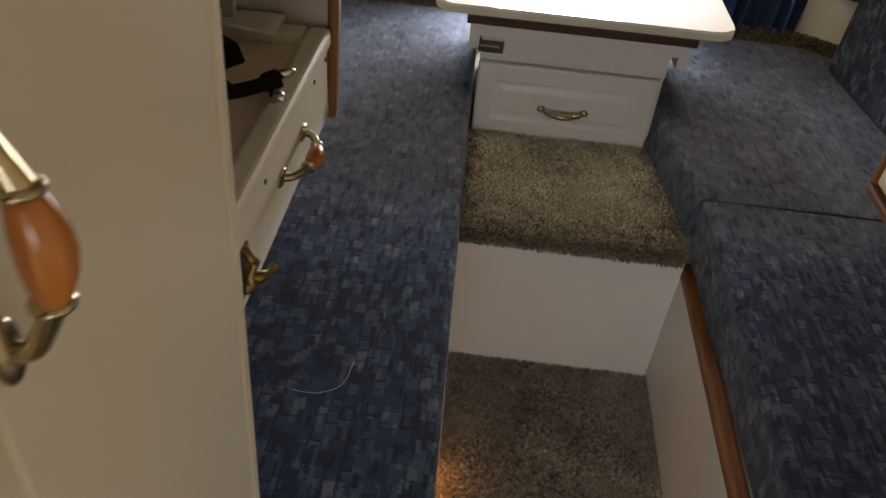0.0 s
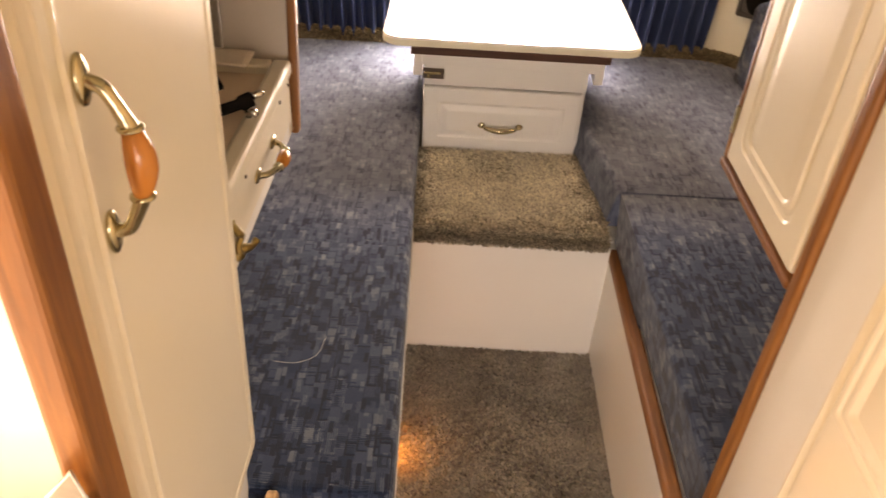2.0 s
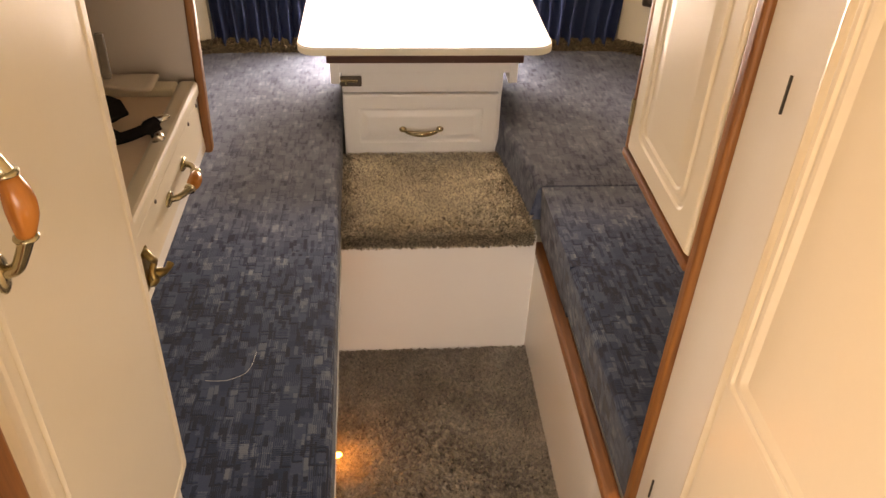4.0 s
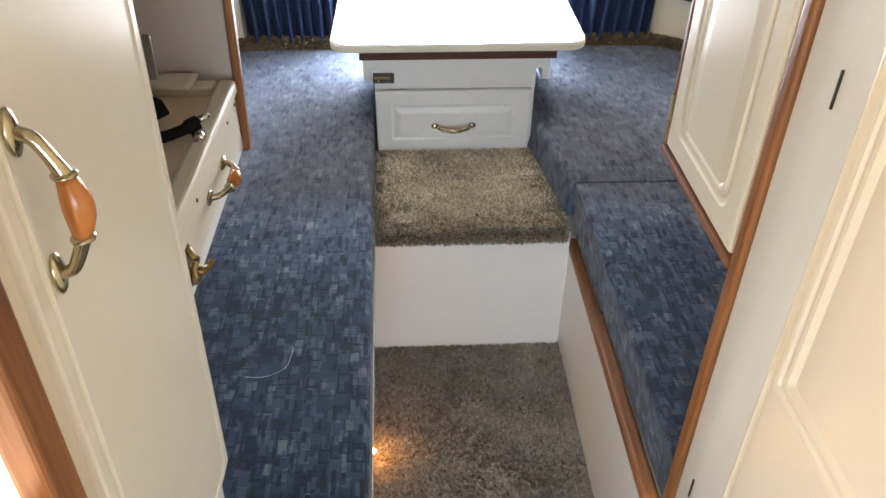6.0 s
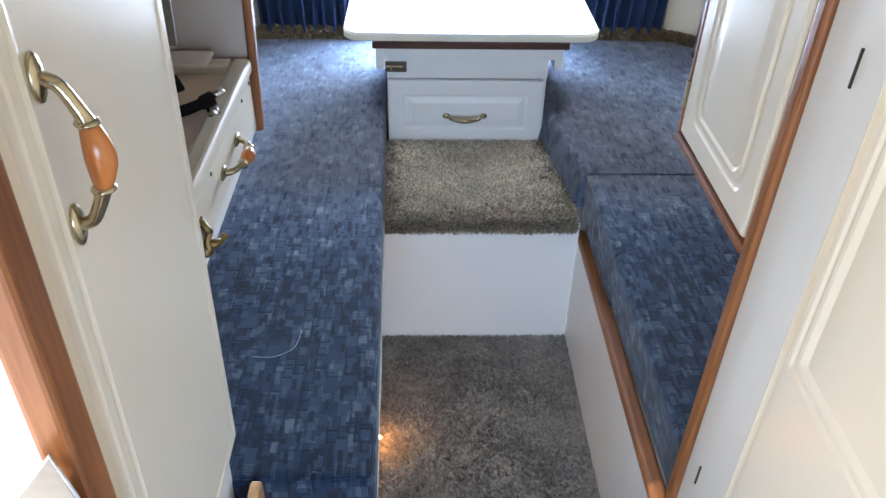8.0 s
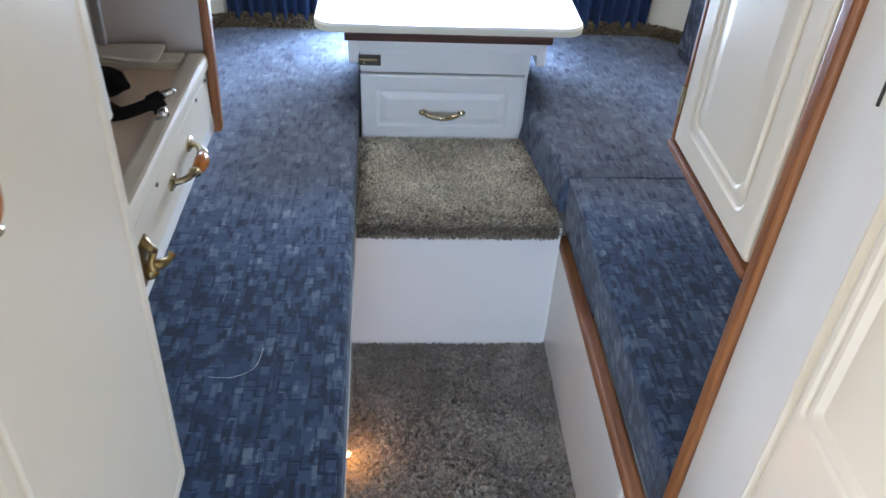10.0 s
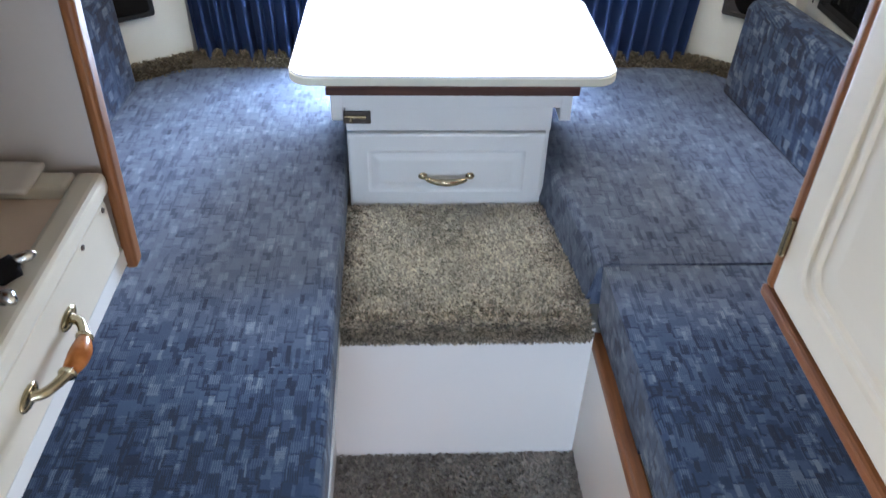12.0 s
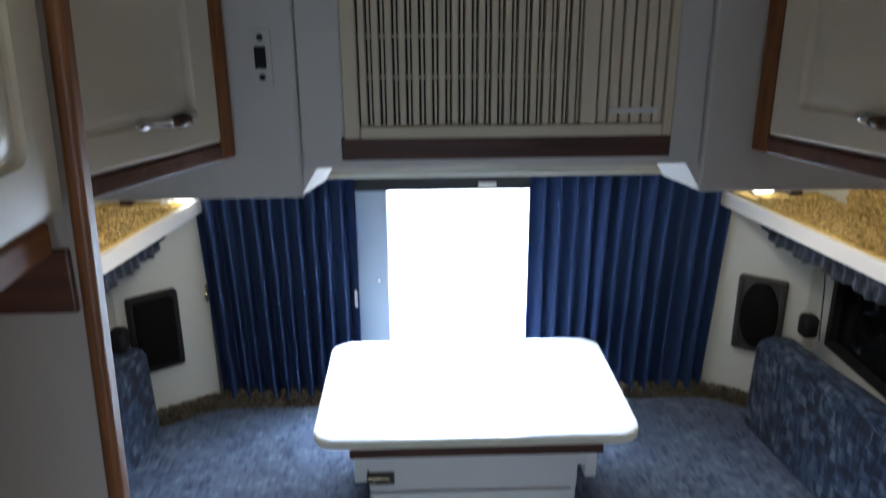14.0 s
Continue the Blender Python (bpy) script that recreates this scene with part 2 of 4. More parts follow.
LENS = glowing("lit lamp lens", (1, 0.93, 0.8), 12)
OUTSIDE = glowing("bright overcast distance", (0.9, 0.95, 1), 9)

# ---- building helpers ----
ORIGIN = {}


def thing(name, at, label, category, group="", kind=""):
    ob = new(name)
    ob.empty_display_size = 0.05
    ob.location = at
    ORIGIN[ob] = Vector(at)
    return tagged(ob, label, category, group, kind)


def link(name, bm, mat, parent=None, label="", smooth=False, at=None):
    """One mesh object; its vertices are given in world metres."""
    base = ORIGIN[parent] if parent else Vector(at or (0, 0, 0))
    bmesh.ops.recalc_face_normals(bm, faces=bm.faces[:])
    bm.transform(Matrix.Translation(-base))
    me = bpy.data.meshes.new(name)
    bm.to_mesh(me)
    bm.free()
    me.materials.append(mat)
    if smooth:
        me.polygons.foreach_set("use_smooth", [True] * len(me.polygons))
    ob = new(name, me)
    ORIGIN[ob] = base
    if parent:
        ob.parent = parent
    else:
        ob.location = base
    if label:
        ob["label"] = label
    return ob


def part(name, bm, mat, parent, label="", smooth=False):
    return link(name, bm, mat, parent, label, smooth)


def block(lo, hi, bevel=0.003, m=None, bm=None, segments=2):
    """A bevelled block between two corners."""
    out = bmesh.new()
    lo, hi = Vector(lo), Vector(hi)
    bmesh.ops.create_cube(out, size=1, matrix=Matrix.Translation((lo + hi) / 2) @ Matrix.Diagonal((*(hi - lo), 1)))
    if bevel:
        bmesh.ops.bevel(out, geom=out.edges[:], offset=min(bevel, min(abs(c) for c in hi - lo) * 0.45), segments=segments, profile=0.5, affect="EDGES")
    if m:
        out.transform(m)
    if bm:
        me = bpy.data.meshes.new("tmp")
        out.to_mesh(me)
        bm.from_mesh(me)
        bpy.data.meshes.remove(me)
        out.free()
        return bm
    return out


def prism(corners, z0, z1, bevel=0.0, segments=2):
    """An upright prism on a plan polygon."""
    bm = bmesh.new()
    vs = [bm.verts.new((x, y, z0)) for x, y in corners]
    face = bm.faces.new(vs)
    top = bmesh.ops.extrude_face_region(bm, geom=[face])["geom"]
    bmesh.ops.translate(bm, verts=[v for v in top if isinstance(v, bmesh.types.BMVert)], vec=(0, 0, z1 - z0))
    bmesh.ops.recalc_face_normals(bm, faces=bm.faces[:])
    if bevel:
        bmesh.ops.bevel(bm, geom=bm.edges[:], offset=bevel, segments=segments, profile=0.5, affect="EDGES")
    return bm


def tube(points, radii, segments=12, bm=None):
    """A round bar through the points, with a radius (or two) at each."""
    bm = bm or bmesh.new()
    pts, rings = [Vector(p) for p in points], []
    up = Vector((0.31, 0.17, 0.93)).normalized()
    for i, p in enumerate(pts):
        d = (pts[min(i + 1, len(pts) - 1)] - pts[max(i - 1, 0)]).normalized()
        a = d.cross(up).normalized()
        c = d.cross(a).normalized()
        rings.append([bm.verts.new(p + radii[i] * (math.cos(k * math.tau / segments) * a + math.sin(k * math.tau / segments) * c)) for k in range(segments)])
    for r0, r1 in zip(rings, rings[1:]):
        for k in range(segments):
            bm.faces.new((r0[k], r0[(k + 1) % segments], r1[(k + 1) % segments], r1[k]))
    bm.faces.new(rings[0]), bm.faces.new(rings[-1])
    return bm


def spline(points, steps=6):
    """A smooth run of points through the given ones."""
    p = [Vector(q) for q in points]
    p = [2 * p[0] - p[1]] + p + [2 * p[-1] - p[-2]]
    out = []
    for i in range(1, len(p) - 2):
        for k in range(steps):
            t = k / steps
            out.append(0.5 * (2 * p[i] + (p[i + 1] - p[i - 1]) * t + (2 * p[i - 1] - 5 * p[i] + 4 * p[i + 1] - p[i + 2]) * t * t + (3 * p[i] - p[i - 1] - 3 * p[i + 1] + p[i + 2]) * t ** 3))
    return out + [p[-2]]


def rings_door(w, h, rings, m):
    """A slab front of rounded-rectangle rings (inset, radius, depth), for framed and raised fields. x across, z up, front to -y."""
    bm, loops, n = bmesh.new(), [], 5
    for inset, r, y in rings:
        loop = []
        for cx, cz, a0 in ((w - inset - r, h - inset - r, 0), (inset + r, h - inset - r, 90), (inset + r, inset + r, 180), (w - inset - r, inset + r, 270)):
            for k in range(n + 1):
                a = radians(a0 + 90 * k / n)
                loop.append(bm.verts.new((cx + r * math.cos(a), y, cz + r * math.sin(a))))
        loops.append(loop)
    for l0, l1 in zip(loops, loops[1:]):
        for k in range(len(l0)):
            bm.faces.new((l0[k], l0[(k + 1) % len(l0)], l1[(k + 1) % len(l0)], l1[k]))
    bm.faces.new(loops[0]), bm.faces.new(loops[-1])
    bm.transform(m)
    return bm


def raised(t=0.02, stile=0.05, r=0.02, g=1.0):
    """Ring profile of a raised-panel front; g deepens its groove."""
    return [(0, 0.003, 0), (0, 0.003, -t + 0.005), (0.002, 0.004, -t + 0.0015), (0.006, 0.005, -t), (stile, r, -t), (stile + 0.003, r, -t + 0.003 * g), (stile + 0.007, r, -t + 0.005 * g),
            (stile + 0.012, r, -t + 0.005 * g), (stile + 0.016, r, -t + 0.0035 * g), (stile + 0.022, r * 0.9, -t + 0.0015 * g), (stile + 0.03, r * 0.8, -t + 0.0005), (stile + 0.034, r * 0.8, -t)]


def facing(x, y, z, turn):
    """Puts a front's own x along the wall; turn 90 faces -x... -90 faces +x."""
    return pose(x, y, z, 0, 0, turn)


def pull_handle(name, at, m, length, label, grip=True, metal=None):
    """A bow handle: two feet, two arms, collars and a turned wooden grip. Own z runs along it, -y outwards."""
    ob = thing(name, at, label, "handle") if not isinstance(at, bpy.types.Object) else part(name, block((-0.001, 0.012, -0.001), (0.001, 0.014, 0.001), 0, m), BRASS, at, label)
    h, metal = length / 2, metal or BRASS
    for sgn in (-1, 1):
        bm = bmesh.new()
        bmesh.ops.create_uvsphere(bm, u_segments=14, v_segments=8, radius=1, matrix=Matrix.Translation((0, -0.001, sgn * (h - 0.012))) @ Matrix.Diagonal((0.0095, 0.0045, 0.018, 1)))
        bm.transform(m)
        part("foot", bm, metal, ob, smooth=True)
        line = spline([(0, -0.002, sgn * (h - 0.012)), (0, -0.012, sgn * (h - 0.016)), (0, -0.018, sgn * h * 0.62), (0, -0.023, sgn * h * 0.45), (0, -0.025, sgn * h * 0.36)])
        k = len(line) - 1
        bm = tube(line, [0.0054 - 0.001 * math.sin(math.pi * i / k) + 0.001 * (i / k) for i in range(k + 1)])
        bm.transform(m)
        part("arm", bm, metal, ob, smooth=True)
        bm = tube([(0, -0.025, sgn * h * q) for q in (0.41, 0.39, 0.36, 0.34)], [0.005, 0.0085, 0.0085, 0.006])
        bm.transform(m)
        part("collar", bm, metal, ob, smooth=True)
    if grip:
        k, gripmat = 12, GRIP if grip is True else grip
        bm = tube([(0, -0.025 - 0.003 * math.sin(math.pi * i / k), h * (-0.35 + 0.7 * i / k)) for i in range(k + 1)], [0.0062 + 0.0042 * math.sin(math.pi * i / k) for i in range(k + 1)], 16)
        bm.transform(m)
        part("grip", bm, gripmat, ob, "turned wooden grip", smooth=True)
    return ob


def structure(name, bm, mat, label, category, at=(0, 0, 0), smooth=False):
    return tagged(link(name, bm, mat, None, label, smooth, at), label, category, kind="structure")


# ---- setting ----
structure("floor", block((-0.95, -2.7, -0.06), (0.95, 0.02, 0.0), 0), SHAG, "worn grey-brown shag carpet on the aisle floor", "floor")
structure("ceiling", block((-1.0, -2.75, 1.95), (1.0, 1.12, 2.0), 0), WALL, "plain off-white van ceiling", "ceiling")
for side, nm in ((-1, "wall_left"), (1, "wall_right")):
    bm = block((side * 0.93, -2.7, -0.06), (side * 0.98, -2.2 if side < 0 else -0.5, 1.95), 0)
    if side < 0:
        block((side * 0.93, -2.2, -0.06), (side * 0.98, -1.3, 1.2), 0, bm=bm)
        block((side * 0.93, -2.2, 1.62), (side * 0.98, -1.3, 1.95), 0, bm=bm)
        block((side * 0.93, -1.3, -0.06), (side * 0.98, -0.5, 1.95), 0, bm=bm)
    block((side * 0.93, -0.5, -0.06), (side * 0.98, 0.78, 0.74), 0, bm=bm)
    block((side * 0.93, -0.5, 1.03), (side * 0.98, 0.78, 1.95), 0, bm=bm)
    block((side * 0.93, 0.78, -0.06), (side * 0.98, 1.1, 1.95), 0, bm=bm)
    structure(nm, bm, WALL, "off-white panelled van side wall", "wall")
bm = block((-0.98, 1.02, -0.06), (-0.29, 1.09, 1.95), 0)
block((0.27, 1.02, -0.06), (0.98, 1.09, 1.95), 0, bm=bm)
block((-0.29, 1.02, 1.14), (0.27, 1.09, 1.95), 0, bm=bm)
block((-0.29, 1.02, -0.06), (0.27, 1.09, 0.5), 0, bm=bm)
structure("wall_rear", bm, WALL, "off-white rear wall of the van round its window", "wall")
# the opening in this unseen wall goes with the added front lamp
bm = block((-0.98, -2.75, -0.06), (-0.7, -2.7, 1.95), 0)
block((0.7, -2.75, -0.06), (0.98, -2.7, 1.95), 0, bm=bm)
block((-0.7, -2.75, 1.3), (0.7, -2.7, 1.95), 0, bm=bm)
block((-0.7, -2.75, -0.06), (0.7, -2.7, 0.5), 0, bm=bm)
structure("wall_front", bm, WALL, "off-white partition behind the galley", "wall")
structure("ground", block((-400, -400, -0.9), (400, 400, -0.8), 0), CONCRETE, "pale concrete ground outside the van", "ground")
structure("backdrop", block((-1.5, 2.2, -0.5), (1.5, 2.22, 2.2), 0), OUTSIDE, "overexposed daylight outside the rear window", "daylight")
for side in (-1, 1):
    bm = prism([(side * 0.70, 0.985), (side * 0.70, 1.02), (side * 0.93, 1.02), (side * 0.93, 0.84), (side * 0.9, 0.84)], 0.5, 1.1)
    structure("wall_corner", bm, WALL, "off-white angled corner panel", "wall")

# ---- benches, step and aisle ----
structure("riser", block((-0.264, -0.004, 0.0), (0.264, 0.014, 0.395), 0.001), WHITE, "smooth white painted riser below the carpeted step", "riser")
step = structure("step", block((-0.262, -0.022, 0.384), (0.252, 0.86, 0.410), 0.0125, segments=4), SHAG, "thick grey-brown shag carpet covering the step", "carpet")

left_box = thing("bench_box", (-0.6, 0.0, 0.0), "white painted bench base with a wood rail at its end", "bench base", "benches")
part("side_panel", block((-0.93, -0.85, 0.0), (-0.2645, 1.0, 0.398), 0.002), WHITE, left_box)
part("end_rail", block((-0.93, -0.875, 0.372), (-0.235, -0.8515, 0.402), 0.004), OAK_X, left_box, "dark red-brown wooden rail")
part("end_panel", block((-0.93, -0.92, 0.0), (-0.25, -0.86, 0.37), 0.002), WHITE, left_box)
right_box = thing("bench_box", (0.6, 0.0, 0.0), "white painted bench base with a red-brown wooden rail", "bench base", "benches")
part("side_panel", block((0.268, -0.80, 0.0), (0.93, 1.0, 0.333), 0.002), WHITE, right_box)
part("rail", block((0.266, -0.79, 0.322), (0.2985, 0.035, 0.350), 0.009, segments=3), OAK_Y, right_box, "red-brown oiled wooden rail")
part("inner_frame", block((0.33, -0.79, 0.335), (0.93, 1.0, 0.345), 0), WHITE, right_box)


def cushion(corners, z0, z1, label, joints, bevel=0.016, foot=0.0, spread=1.0):
    """A long upholstered pad on a plan polygon: rounded along the aisle, butted tight at the joints."""
    bm = prism(corners, z0, z1)
    if foot:
        for v in bm.verts:
            if v.co.z < z0 + 0.001 and abs(v.co.x) < 0.4:
                v.co.x -= foot * spread
    soft = [e for e in bm.edges if not all(any(abs(v.co.y - q) < 0.004 for q in joints) for v in e.verts)]
    bmesh.ops.bevel(bm, geom=soft, offset=bevel, segments=4, profile=0.5, affect="EDGES")
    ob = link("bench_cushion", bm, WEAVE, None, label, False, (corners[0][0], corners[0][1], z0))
    return tagged(ob, label, "bench cushion", "bench cushions")


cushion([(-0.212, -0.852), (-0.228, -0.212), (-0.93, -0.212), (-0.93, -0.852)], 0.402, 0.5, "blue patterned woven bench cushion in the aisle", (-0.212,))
cushion([(-0.228, -0.212), (-0.255, 0.99), (-0.93, 0.99), (-0.93, -0.212)], 0.402, 0.5, "long blue patterned woven bench cushion by the table, fading and light in its colour", (-0.212,))
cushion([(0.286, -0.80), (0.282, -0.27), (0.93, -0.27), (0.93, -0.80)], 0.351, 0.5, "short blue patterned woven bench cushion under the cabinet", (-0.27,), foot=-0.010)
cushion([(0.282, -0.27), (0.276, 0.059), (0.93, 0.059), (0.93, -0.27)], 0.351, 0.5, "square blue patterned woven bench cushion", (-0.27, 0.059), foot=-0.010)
cushion([(0.270, 0.060), (0.218, 0.45), (0.20, 0.99), (0.93, 0.99), (0.93, 0.060)], 0.40, 0.504, "long blue patterned woven bench cushion beside the table, fading and light in its colour", (0.06,), foot=0.008, spread=2.6)
cushion([(-0.254, 0.86), (0.225, 0.86), (0.225, 0.99), (-0.254, 0.99)], 0.409, 0.5, "narrow blue woven cushion behind the table, fading and light in its colour", ())


# pale welt along the aisle edge of the cushions
WELT = material("pale grey piping", (0.5, 0.5, 0.48), 0.8, vary=0.15, scale=60)
for ob in [o for o in bpy.data.objects if o.name.startswith("bench_cushion")][:2]:
    y0, y1 = (-0.846, -0.212) if ob.location.y < -0.5 else (-0.2115, 0.37)
    xs = (-0.2135, -0.2275) if ob.location.y < -0.5 else (-0.2275, -0.243)
    part("piping", tube([(xs[0] + (xs[1] - xs[0]) * k / 8 + 0.0006 * math.sin(k * 2.1), y0 + (y1 - y0) * k / 8, 0.412 + 0.001 * math.sin(k * 1.3)) for k in range(9)], [0.0028] * 9, 8), WELT, ob, "pale grey piping", True)


def backrest(side, y0, y1):
    """A leaning back cushion with a rounded top."""
    bm = bmesh.new()
    prof = [(0.752, 0.5), (0.755, 0.52), (0.762, 0.735), (0.772, 0.752), (0.80, 0.762), (0.85, 0.76), (0.868, 0.745), (0.872, 0.5)]
    a = [bm.verts.new((side * (x + (0.06 if side < 0 else -0.01)), y1, z)) for x, z in prof]
    b = [bm.verts.new((side * min(x + 0.11, 0.925 + 0.2 * (x - 0.85)), y0, z + (z - 0.5) * 0.25)) for x, z in prof]
    for k in range(len(prof)):
        j = (k + 1) % len(prof)
        bm.faces.new((a[k], a[j], b[j], b[k]))
    bm.faces.new(a), bm.faces.new(b)
    bmesh.ops.recalc_face_normals(bm, faces=bm.faces[:])
    sharp = [e for e in bm.edges if len(e.link_faces) == 2 and e.calc_face_angle() > 0.9]
    bmesh.ops.bevel(bm, geom=sharp, offset=0.018, segments=4, profile=0.5, affect="EDGES")
    ob = link("back_cushion", bm, BACK_WEAVE, None, "blue patterned woven back cushion against the side wall", True, (side * 0.85, (y0 + y1) / 2, 0.5))
    return tagged(ob, "", "back cushion", "back cushions")


backrest(1, -0.3, 0.80)
backrest(-1, -0.3, 0.82)

# rolled carpet edge along the rear wall
bm = tube(spline([(-0.9, 0.83, 0.502), (-0.80, 0.895, 0.503), (-0.70, 0.955, 0.503), (-0.3, 0.968, 0.503), (0.3, 0.968, 0.503), (0.70, 0.955, 0.503), (0.80, 0.89, 0.503), (0.9, 0.82, 0.502)]), [0.026] * 43, 10)
structure("trim_carpet", bm, BROWNSHAG, "brown shag carpet edge along the rear wall", "carpet edge", smooth=True)

# ---- nightstand and table ----
stand = thing("drawer_cabinet", (-0.01, 0.55, 0.408), "white painted drawer cabinet under the table", "cabinet")
part("body", block((-0.228, 0.412, 0.408), (0.212, 0.79, 0.663), 0.002), WHITE, stand)
drawer = part("drawer_front", rings_door(0.437, 0.193, [(0, 0.003, 0), (0, 0.003, -0.015), (0.002, 0.004, -0.0185), (0.006, 0.005, -0.02), (0.042, 0.006, -0.02), (0.046, 0.006, -0.0175), (0.05, 0.006, -0.0165), (0.056, 0.006, -0.0175), (0.066, 0.005, -0.02), (0.07, 0.005, -0.0205)], pose(-0.234, 0.412, 0.407)), WHITE, stand)
part("upper_panel", block((-0.234, 0.398, 0.605), (0.211, 0.412, 0.6635), 0.002), WHITE, stand)
part("apron", block((-0.262, 0.390, 0.664), (0.248, 0.80, 0.694), 0.003), WHITE, stand)
for x in (-0.263, 0.225):
    part("apron_end", block((x, 0.3895, 0.634), (x + 0.024, 0.80, 0.693), 0.002), WHITE, stand)
latch = part("latch_plate", block((-0.238, 0.391, 0.625), (-0.180, 0.398, 0.654), 0.002), TARNISH, stand, "tarnished brass latch")
part("bolt", tube([(-0.236, 0.388, 0.643), (-0.19, 0.388, 0.643)], [0.004, 0.004]), BRASS, latch)
part("knob", tube([(-0.222, 0.389, 0.642), (-0.222, 0.378, 0.636)], [0.003, 0.004]), BRASS, latch)


def bail(parent, x0, x1, y, z):
    h = part("handle", tube(spline([(x0 + 0.004, y - 0.004, z), (x0 + 0.014, y - 0.016, z - 0.003), ((x0 + x1) / 2, y - 0.026, z - 0.004), (x1 - 0.014, y - 0.016, z - 0.003), (x1 - 0.004, y - 0.004, z)]), [0.0034 + 0.0048 * math.sin(math.pi * i / 24) ** 2 for i in range(25)]), BRASS, parent, "aged brass bow handle", True)
    for x in (x0, x1):
        bm = bmesh.new()
        bmesh.ops.create_uvsphere(bm, u_segments=12, v_segments=8, radius=1, matrix=Matrix.Translation((x, y - 0.003, z)) @ Matrix.Diagonal((0.011, 0.006, 0.009, 1)))
        part("rosette", bm, BRASS, h, smooth=True)
    return h


bail(drawer, -0.068, 0.038, 0.392, 0.494)

table = thing("table", (0.0, 0.63, 0.694), "white laminate tabletop with rounded corners and cream edge", "table")
part("support_plate", block((-0.272, 0.386, 0.694), (0.262, 0.80, 0.714), 0.002), OAK_MATT, table, "dark red-brown wooden plate")


def slab(x0, x1, y0, y1, z0, z1, r):
    bm, n = bmesh.new(), 8
    pts = []
    for cx, cy, a0 in ((x1 - r, y1 - r, 0), (x0 + r, y1 - r, 90), (x0 + r, y0 + r, 180), (x1 - r, y0 + r, 270)):
        pts += [(cx + r * math.cos(radians(a0 + 90 * k / n)), cy + r * math.sin(radians(a0 + 90 * k / n))) for k in range(n + 1)]
    bm.free()
    return prism(pts, z0, z1)


part("edge_band", slab(-0.351, 0.346, 0.390, 0.860, 0.7145, 0.731, 0.052), EDGE, table, "cream plastic edge band")
part("top", slab(-0.349, 0.344, 0.392, 0.858, 0.731, 0.736, 0.051), LAMINATE, table, "glossy white laminate top")

# ---- left: low drawer unit, tall unit ----
unit = thing("drawer_unit", (-0.66, -0.58, 0.845), "white galley drawer unit with tan recessed top", "cabinet")
part("body", block((-0.92, -0.84, 0.845), (-0.445, -0.345, 0.953), 0.002), WHITE, unit)
part("top_rim", block((-0.460, -0.84, 0.953), (-0.428, -0.353, 0.98), 0.008, segments=3), DOOR, unit)
part("rim_end", block((-0.92, -0.385, 0.953), (-0.461, -0.353, 0.979), 0.004), DOOR, unit)
part("tray", block((-0.92, -0.84, 0.9535), (-0.461, -0.386, 0.965), 0.001), CARD, unit, "tan recessed tray")
dr = part("drawer_front", rings_door(0.46, 0.082, [(0, 0.004, 0), (0, 0.004, -0.008), (0.004, 0.004, -0.013), (0.02, 0.004, -0.013)], facing(-0.445, -0.825, 0.872, 90)), DOOR, unit)
part("lower_rail", block((-0.445, -0.84, 0.845), (-0.436, -0.345, 0.868), 0.001), WHITE, unit)
part("catch", tube([(-0.449, -0.568, 0.979), (-0.448, -0.568, 0.987), (-0.440, -0.574, 0.992), (-0.434, -0.578, 0.989)], [0.005, 0.006, 0.007, 0.004]), STEEL, unit, "small chrome catch", True)
pull_handle("handle", dr, pose(-0.432, -0.566, 0.912, 0, 0, 90) @ pose(0, 0, 0, 0, 90, 0), 0.125, "brass bow handle with wooden grip")
kn = part("latch", block((-0.434, -0.785, 0.872), (-0.429, -0.748, 0.926), 0.002), OLDBRASS, unit, "ornate brass latch")
part("scroll", tube(spline([(-0.429, -0.762, 0.925), (-0.421, -0.768, 0.918), (-0.420, -0.760, 0.908), (-0.424, -0.768, 0.897), (-0.421, -0.772, 0.886)]), [0.0055 - 0.00008 * i for i in range(25)]), OLDBRASS, kn, smooth=True)
part("turn_knob", tube(spline([(-0.43, -0.762, 0.889), (-0.420, -0.757, 0.886), (-0.412, -0.748, 0.884), (-0.408, -0.738, 0.887)]), [0.0058 + 0.0016 * math.sin(i / 3) for i in range(19)]), OLDBRASS, kn, smooth=True)
part("turn_base", tube([(-0.43, -0.764, 0.882), (-0.423, -0.764, 0.882), (-0.418, -0.764, 0.882)], [0.0125, 0.0105, 0.005]), OLDBRASS, kn, smooth=True)

LEAN = Matrix(((1, 0, 0.034, -0.034 * 0.84), (0, 1, 0, 0), (0, 0, 1, 0), (0, 0, 0, 1)))
part_panel = thing("partition", (-0.66, -0.335, 0.84), "pale grey partition panel edged with a wooden strip", "partition")
part("panel", block((-0.96, -0.344, 0.84), (-0.440, -0.328, 1.949), 0.001, LEAN), PANEL, part_panel)
part("header_board", block((-0.925, -0.3525, 1.352), (-0.4255, -0.3445, 1.4115), 0.002), OAK_X, part_panel, "dark brown wooden header board")
part("edge_strip", block((-0.440, -0.351, 0.838), (-0.425, -0.328, 1.949), 0.005, LEAN, segments=3), OAK, part_panel, "red-brown wooden edge strip")

upper = thing("wall_cabinet", (-0.66, -0.58, 1.35), "cream wall cabinet with wooden rail over the galley", "cabinet", "wall cabinets")
part("body", block((-0.925, -0.84, 1.43), (-0.448, -0.345, 1.949), 0.001), WHITE, upper)
part("rail", block((-0.925, -0.84, 1.412), (-0.432, -0.3605, 1.442), 0.004), OAK_Y, upper, "dark red-brown wooden rail")
